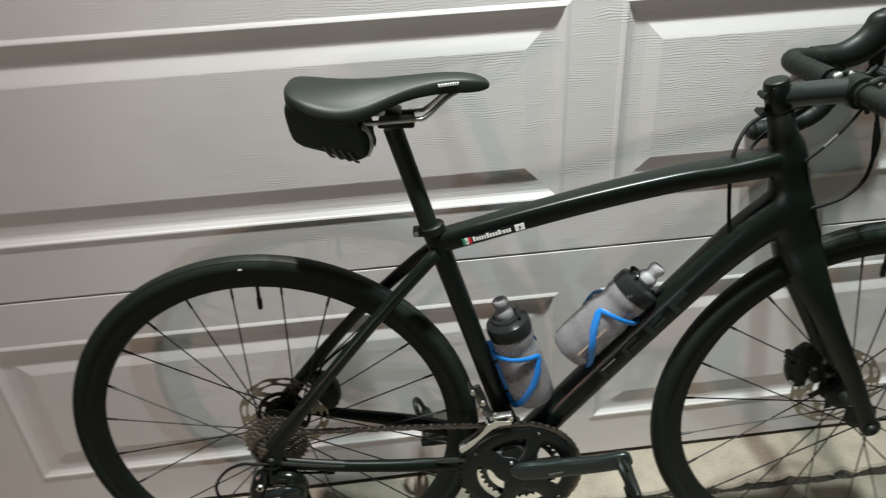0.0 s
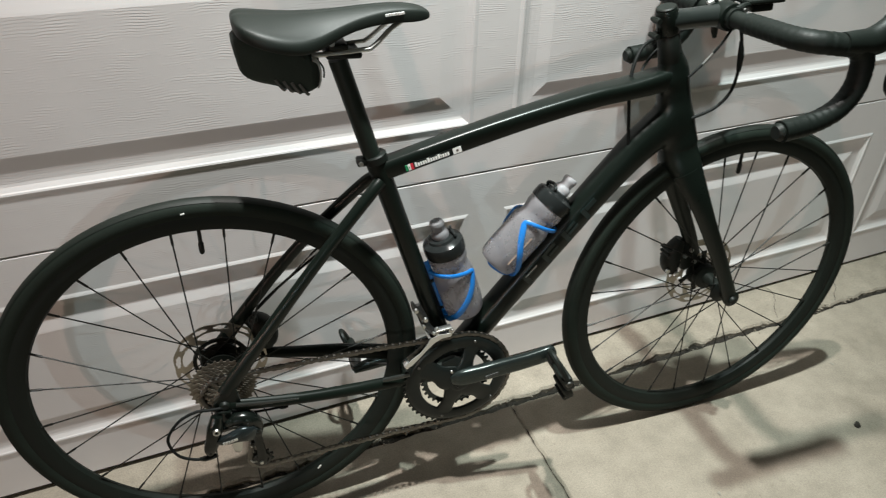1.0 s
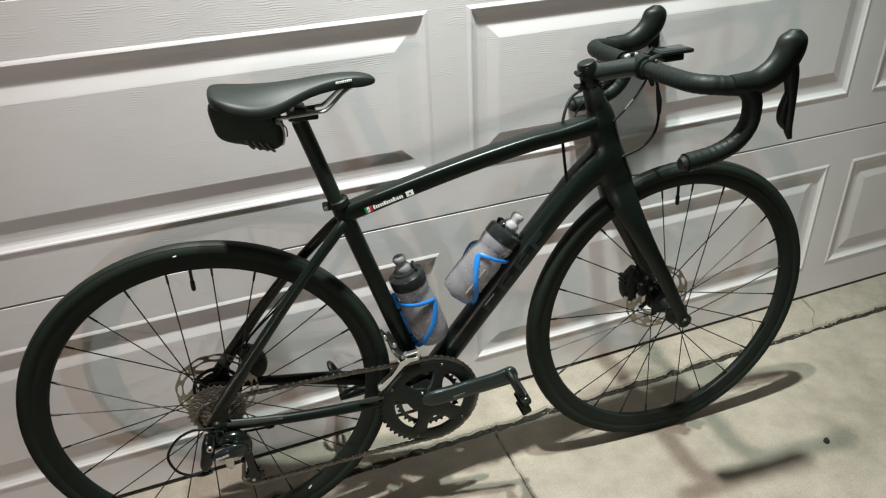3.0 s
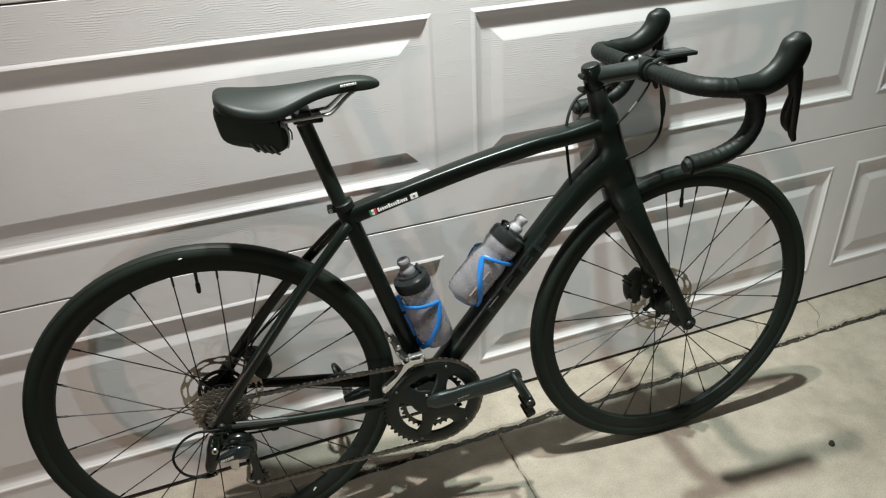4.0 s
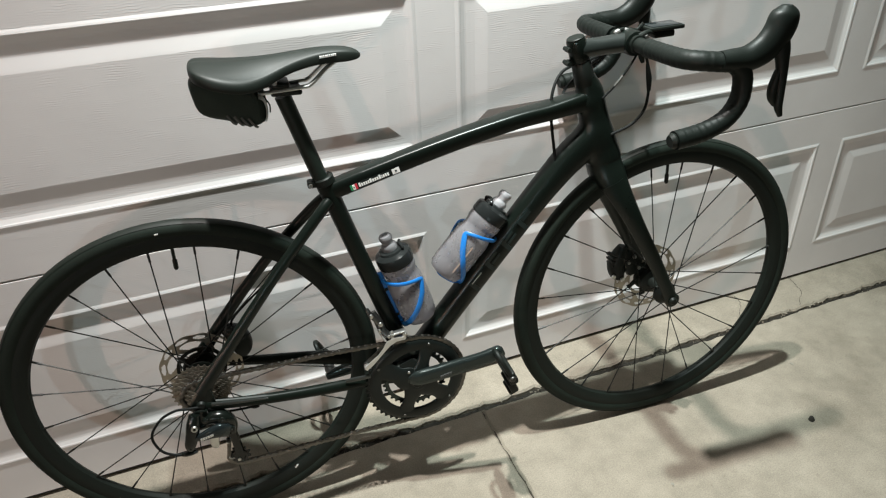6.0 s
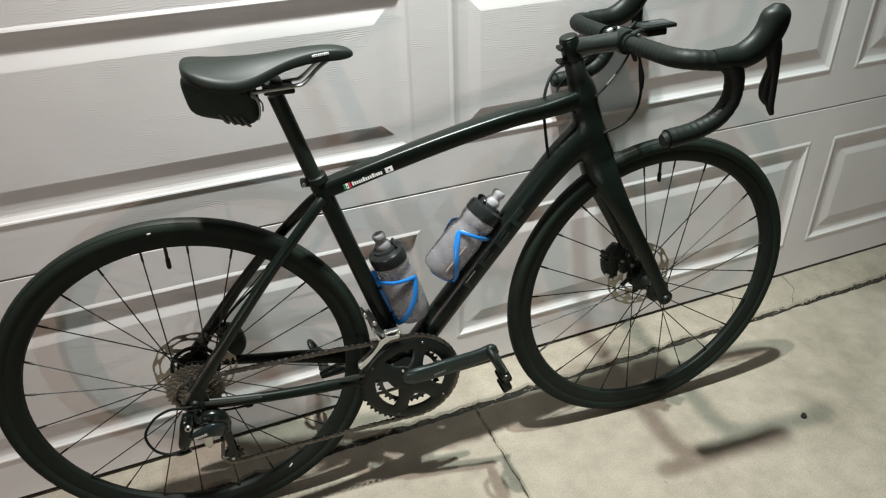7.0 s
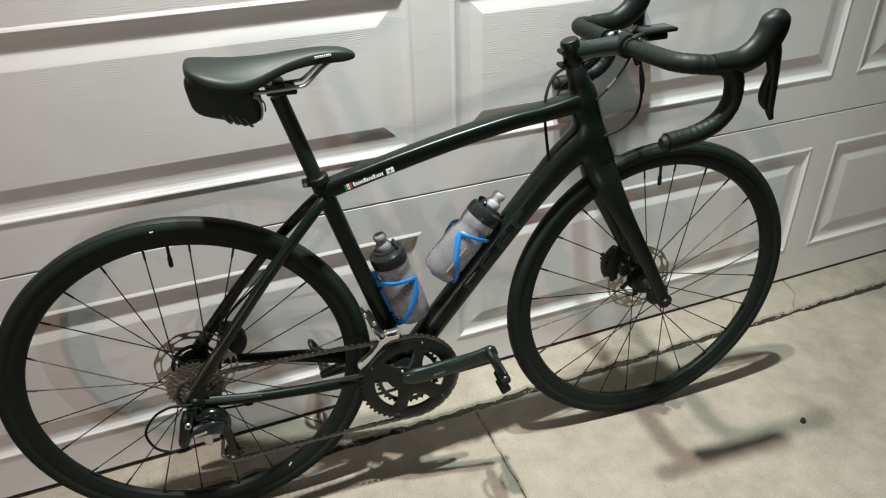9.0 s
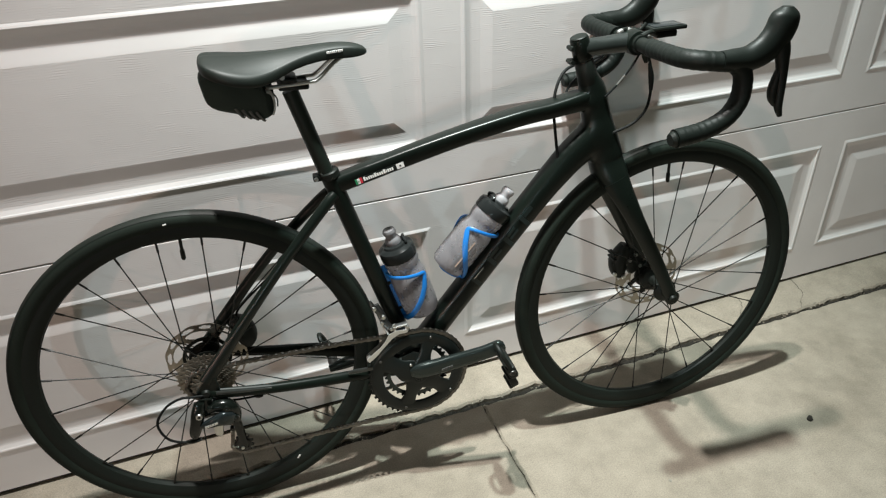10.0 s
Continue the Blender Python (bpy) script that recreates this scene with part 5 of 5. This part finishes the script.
bm = bmesh.new()
for k in range(count):
    a, b = along(CL[-1] * k / count), along(CL[-1] * (k + 1) / count)
    d = (b - a).normalized()
    wide = 0.0033 if k % 2 else 0.0024
    for s in (-1, 1):
        off = V((0, s * wide, 0))
        sweep(bm, [a - d * 0.003 + off, a + off, (a + b) / 2 + off, b + off, b + d * 0.003 + off], [(0.0018, 0.0005), (0.0042, 0.0006), (0.0030, 0.0006), (0.0042, 0.0006), (0.0018, 0.0005)], 6)
    sweep(bm, [a - V((0, 0.004, 0)), a + V((0, 0.004, 0))], 0.0018, 6, up=(0, 0, 1))
    sweep(bm, [a - V((0, 0.002, 0)), a + V((0, 0.002, 0))], 0.0035, 6, up=(0, 0, 1))
part("chain", bm, CHAINSTEEL, bike, "oily steel chain", smooth=False)

# bottle cages and bottles
B1 = Matrix(((0.959, 0, -0.283, 0.4375), (0, 1, 0, 0), (0.283, 0, 0.959, 0.388), (0, 0, 0, 1)))
B2 = Matrix(((-0.738, 0, 0.675, 0.4882), (0, 1, 0, 0), (0.675, 0, 0.738, 0.4775), (0, 0, 0, 1)))
BOTTLE_R = 0.0365
for m in (B1, B2):
    cage = new("bottle_cage")
    cage.parent = bike
    cage.matrix_local = m
    bm = bmesh.new()
    sweep(bm, [(-0.0395, 0, 0.004), (-0.0405, 0, 0.03), (-0.0405, 0, 0.10), (-0.0395, 0, 0.135)], [(0.003, 0.007), (0.003, 0.009), (0.003, 0.009), (0.002, 0.006)], 10, up=(1, 0, 0))
    part("spine", bm, BLUE, cage)
    bm = bmesh.new()
    sweep(bm, smooth_path([(-0.041, 0, 0.006), (-0.030, 0, -0.003), (0.0, 0, -0.004), (0.012, 0, 0.0)], 4), (0.0035), 8, up=(0, 1, 0))
    part("foot", bm, BLUE, cage)
    for sgn in (-1, 1):
        pts = []
        for deg, h in ((12, 0.119), (45, 0.1165), (80, 0.112), (112, 0.106), (134, 0.1005), (139, 0.0955), (132, 0.086), (116, 0.068), (90, 0.046), (60, 0.026), (28, 0.012), (8, 0.006)):
            a = math.radians(180 - deg)
            r = BOTTLE_R + 0.0030
            pts.append((r * math.cos(a), sgn * r * math.sin(a), h))
        bm = bmesh.new()
        path = smooth_path(pts, 4)
        ring = []
        for i, p in enumerate(path):
            d = (path[min(i + 1, len(path) - 1)] - path[max(i - 1, 0)]).normalized()
            n_ = V((p.x, p.y, 0)).normalized()
            s_ = d.cross(n_).normalized()
            wide = 0.95 if i < 14 else min(1.4, 0.95 + 0.05 * (i - 14))
            ring.append([bm.verts.new(p + n_ * u_ + s_ * v_ * wide) for u_, v_ in ((-0.0018, -0.0034), (0.0012, -0.0037), (0.0024, -0.0016), (0.0024, 0.0016), (0.0012, 0.0037), (-0.0018, 0.0034))])
        for a, b in zip(ring, ring[1:]):
            for k in range(6):
                bm.faces.new((a[k], a[(k + 1) % 6], b[(k + 1) % 6], b[k]))
        part("arm", bm, BLUE, cage, "bright blue curved cage arm")
    for h in (0.030, 0.094):
        bm = bmesh.new()
        sweep(bm, [(-0.037, 0, h), (-0.048, 0, h), (-0.056, 0, h)], [0.0045, 0.0055, 0.0065], 10)
        part("boss", bm, BLACKPLASTIC, cage)


def bottle(m, label, stripe, nozzle):
    b = tagged(new("water_bottle"), label, "water bottle", "bottles on the bike")
    b.matrix_world = BIKE @ m
    bm = bmesh.new()
    lathe(bm, [(0, 0.002), (0.024, 0.001), (0.0305, 0.0035), (0.0350, 0.011), (BOTTLE_R, 0.03), (BOTTLE_R, 0.092), (0.0352, 0.1), (0.0330, 0.106), (0.0312, 0.114), (0.0325, 0.122), (0.0345, 0.129), (0.0340, 0.142), (0.0325, 0.146), (0, 0.146)], segs=40)
    part("body", bm, BOTTLE, b, "translucent smoky grey plastic body")
    bm = bmesh.new()
    lathe(bm, [(0.0330, 0.1405), (0.0352, 0.141), (0.0358, 0.144), (0.0358, 0.158), (0.0340, 0.163), (0.029, 0.166), (0.0245, 0.168), (0.0225, 0.172), (0.016, 0.173), (0, 0.173)], segs=40)
    part("cap", bm, CAP, b, "dark grey screw cap")
    bm = bmesh.new()
    lathe(bm, [(0.0150, 0.172), (0.0156, 0.179), (0.0140, 0.183), (0.0112, 0.186), (0.0108, 0.190), (0.0126, 0.195), (0.0130, 0.199), (0.0112, 0.203), (0.0068, 0.2045), (0.0045, 0.2025), (0, 0.2025)], segs=24)
    part("nozzle", bm, nozzle, b, "soft pale grey drinking nozzle")
    bm = bmesh.new()
    sweep(bm, smooth_path([(0.020, -0.013, 0.168), (0.022, -0.014, 0.173), (0.020, 0, 0.177), (0.022, 0.014, 0.173), (0.020, 0.013, 0.168)], 4), 0.003, 8, up=(1, 0, 0))
    part("valve_lever", bm, CAP, b)
    # a thin beige stripe up the side of the body
    bm = bmesh.new()
    rows = []
    for h in (0.022, 0.035, 0.060, 0.084):
        rows.append([bm.verts.new(((BOTTLE_R + 0.0006) * math.cos(t), (BOTTLE_R + 0.0006) * math.sin(t), h)) for t in (math.radians(stripe - 2.2), math.radians(stripe + 2.2))])
    for p, q in zip(rows, rows[1:]):
        bm.faces.new((p[0], p[1], q[1], q[0]))
    part("body_stripe", bm, STRIPE, b, "thin beige stripe")
    return b


def clear_plastic(name, color, rough, trans):
    m = material(name, color, rough, vary=0.08, scale=20)
    m.node_tree.nodes["Principled BSDF"].inputs["Transmission Weight"].default_value = trans
    m.node_tree.nodes["Principled BSDF"].inputs["IOR"].default_value = 1.25
    return m


BOTTLE = clear_plastic("smoky_bottle_plastic", (0.35, 0.34, 0.36), 0.28, 0.62)
STRIPE = material("beige_stripe", (0.55, 0.42, 0.34), 0.5)
NOZZLE = clear_plastic("pale_silicone", (0.24, 0.24, 0.25), 0.5, 0.35)
CAP = clear_plastic("dark_cap_plastic", (0.014, 0.016, 0.016), 0.18, 0.0)
PALE = clear_plastic("clear_silicone", (0.46, 0.46, 0.48), 0.45, 0.4)
bottle(B1, "smoky grey water bottle in a blue cage, seat tube", 120, NOZZLE)
bottle(B2, "smoky grey water bottle in a blue cage, down tube", -82, PALE)

# saddle bag
bag = tagged(new("saddle_bag"), "small bulging black fabric bag strapped beneath the saddle", "saddle bag")
bag.matrix_world = BIKE
bm = bmesh.new()
BAGS = [(0.0985, 0.024, 0.872, 0.908), (0.1010, 0.036, 0.863, 0.912), (0.114, 0.041, 0.854, 0.918), (0.140, 0.043, 0.846, 0.918), (0.160, 0.041, 0.836, 0.914), (0.180, 0.038, 0.829, 0.904), (0.197, 0.033, 0.828, 0.892), (0.2065, 0.025, 0.836, 0.884), (0.2105, 0.012, 0.846, 0.876)]
rings = []
for i, (x, w, lo, hi) in enumerate(BAGS):
    ring = []
    for k in range(20):
        t = 2 * math.pi * k / 20
        c, s = math.cos(t), math.sin(t)
        c, s = math.copysign(abs(c) ** 0.5, c), math.copysign(abs(s) ** 0.5, s)
        bump = (0.0026 * math.sin(5.1 * k + 2.3 * i) + 0.004 * noise.noise(Vector((k * 0.7, i * 0.9, 4.0)))) * (1 if i > 1 else 0.5)
        slant = 0.010 * (s if i < 3 else 0)
        ring.append(bm.verts.new((x - slant * 0.3, (w + bump) * c, (lo + hi) / 2 + ((hi - lo) / 2 + bump) * s)))
    rings.append(ring)
for a, b in zip(rings, rings[1:]):
    for k in range(20):
        bm.faces.new((a[k], a[(k + 1) % 20], b[(k + 1) % 20], b[k]))
bm.faces.new(rings[0])
bm.faces.new(rings[-1][::-1])
body = part("bag_body", bm, FABRIC, bag)
sub = body.modifiers.new("round", "SUBSURF")
sub.levels = sub.render_levels = 1
for k in range(4):
    x = 0.150 + 0.0105 * k
    bm = bmesh.new()
    lo, w = 0.8425 - 0.33 * (x - 0.140), 0.0425 - 0.12 * (x - 0.140)
    sweep(bm, smooth_path([(x - 0.004, -w, lo + 0.020), (x + 0.001, -w * 0.985, lo + 0.011), (x + 0.005, -w * 0.93, lo + 0.005), (x + 0.008, -w * 0.80, lo + 0.0015)], 3), [(0.0022, 0.0012)] * 10, 6)
    part("webbing", bm, WEBBING, bag, "grey woven webbing loops")
bm = bmesh.new()
sweep(bm, smooth_path([(0.198, -0.033, 0.880), (0.205, -0.029, 0.874), (0.2085, -0.0265, 0.860), (0.2070, -0.027, 0.846), (0.203, -0.029, 0.838)], 4), [(0.0045, 0.0012)] * 17, 6, up=(1, 0, 0))
part("strap", bm, ALLOY, bag, "pale reflective strap edge")
for sgn in (-1, 1):
    bm = bmesh.new()
    sweep(bm, smooth_path([(0.180, sgn * 0.020, 0.898), (0.182, sgn * 0.030, 0.890), (0.185, sgn * 0.034, 0.872)], 3), [(0.010, 0.0015)] * 7, 8, up=(0, 1, 0))
    part("rail_strap", bm, FABRIC, bag)
bm = bmesh.new()
sweep(bm, smooth_path([(0.208, -0.020, 0.872), (0.2135, -0.022, 0.862), (0.2125, -0.024, 0.850)], 3), 0.0012, 6)
part("zip_pull", bm, FABRIC, bag)

# decals on the tubes: flag sticker with plain bars for its lettering, and plain shapes along the down tube
sticker = new("sticker")
sticker.parent = bike
SLOPE = math.atan2(0.0255, 0.10)
sticker.matrix_local = pose(0.3265, -0.0172, 0.6945, 0, -math.degrees(SLOPE), 0) @ pose(0, 0, 0, -4, 0, -1.2)


def flat(name, x0, x1, z0, z1, y, mat, parent):
    bm = bmesh.new()
    plate(bm, [(x0, z0), (x1, z0), (x1, z1), (x0, z1)], y, y + 0.001)
    return part(name, bm, mat, parent, smooth=False)


flat("backing", -0.001, 0.0935, -0.0055, 0.0055, 0.0, BLACKPLASTIC, sticker)
flat("flag_green", 0.0, 0.004, -0.005, 0.005, -0.0006, GREEN, sticker)
flat("flag_white", 0.004, 0.0085, -0.005, 0.005, -0.0006, WHITE, sticker)
flat("flag_red", 0.0085, 0.013, -0.005, 0.005, -0.0006, RED, sticker)
flat("flag_mark", 0.0053, 0.0072, -0.0012, 0.0012, -0.001, GREEN, sticker)
x = 0.0155
for k, wid in enumerate((0.0034, 0.0030, 0.0030, 0.0030, 0.0024, 0.0038, 0.0032, 0.0030, 0.0030, 0.0038, 0.0016, 0.0030, 0.0030, 0.0030)):
    tall = 0.0036 if k in (0, 5, 9) else 0.0027
    flat("lettering", x, x + wid, -0.0032, -0.0032 + 2 * tall, -0.0006, WHITE, sticker)
    x += wid + 0.0011
flat("flag_pale", 0.0785, 0.0925, -0.0048, 0.0048, -0.0006, WHITE, sticker)
flat("flag_mark", 0.0838, 0.0872, -0.0015, 0.0015, -0.001, DARKSTEEL, sticker)
# white line painted as the highlight along the down tube's edge
flat_line = new("edge_highlight")
flat_line.parent = bike
flat_line.matrix_local = pose(0.541, -0.0250, 0.4545, 0, -math.degrees(math.atan2(0.018, 0.016)), 0)
flat("stripe", 0.0, 0.030, -0.0006, 0.0006, 0.0, WHITE, flat_line)
decal = new("down_tube_decal")
decal.parent = bike
DA = math.degrees(math.atan2(0.648 - 0.33, 0.73 - 0.46))
decal.matrix_local = pose(0.540, -0.0236, 0.4395, 0, -DA, 0)
for k, bars in enumerate((((0, 8), (22, 30)), ((0, 8), (14, 20), (26, 34)), ((0, 7), (12, 18), (24, 30)), ((0, 8), (20, 32)))):
    x0 = 0.004 + 0.052 * k
    bm = bmesh.new()
    plate(bm, [(x0, -0.013), (x0 + 0.009, -0.013), (x0 + 0.012, 0.013), (x0 + 0.003, 0.013)], -0.0006, 0.0006)
    part("decal_shape", bm, TEAL, decal, smooth=False)
    for a, b in bars[1:]:
        z0, z1 = -0.013 + a * 0.00078, -0.013 + b * 0.00078
        bm = bmesh.new()
        plate(bm, [(x0 + 0.012, z0), (x0 + 0.036, z0), (x0 + 0.037, z1), (x0 + 0.013, z1)], -0.0006, 0.0006)
        part("decal_shape", bm, TEAL, decal, smooth=False)
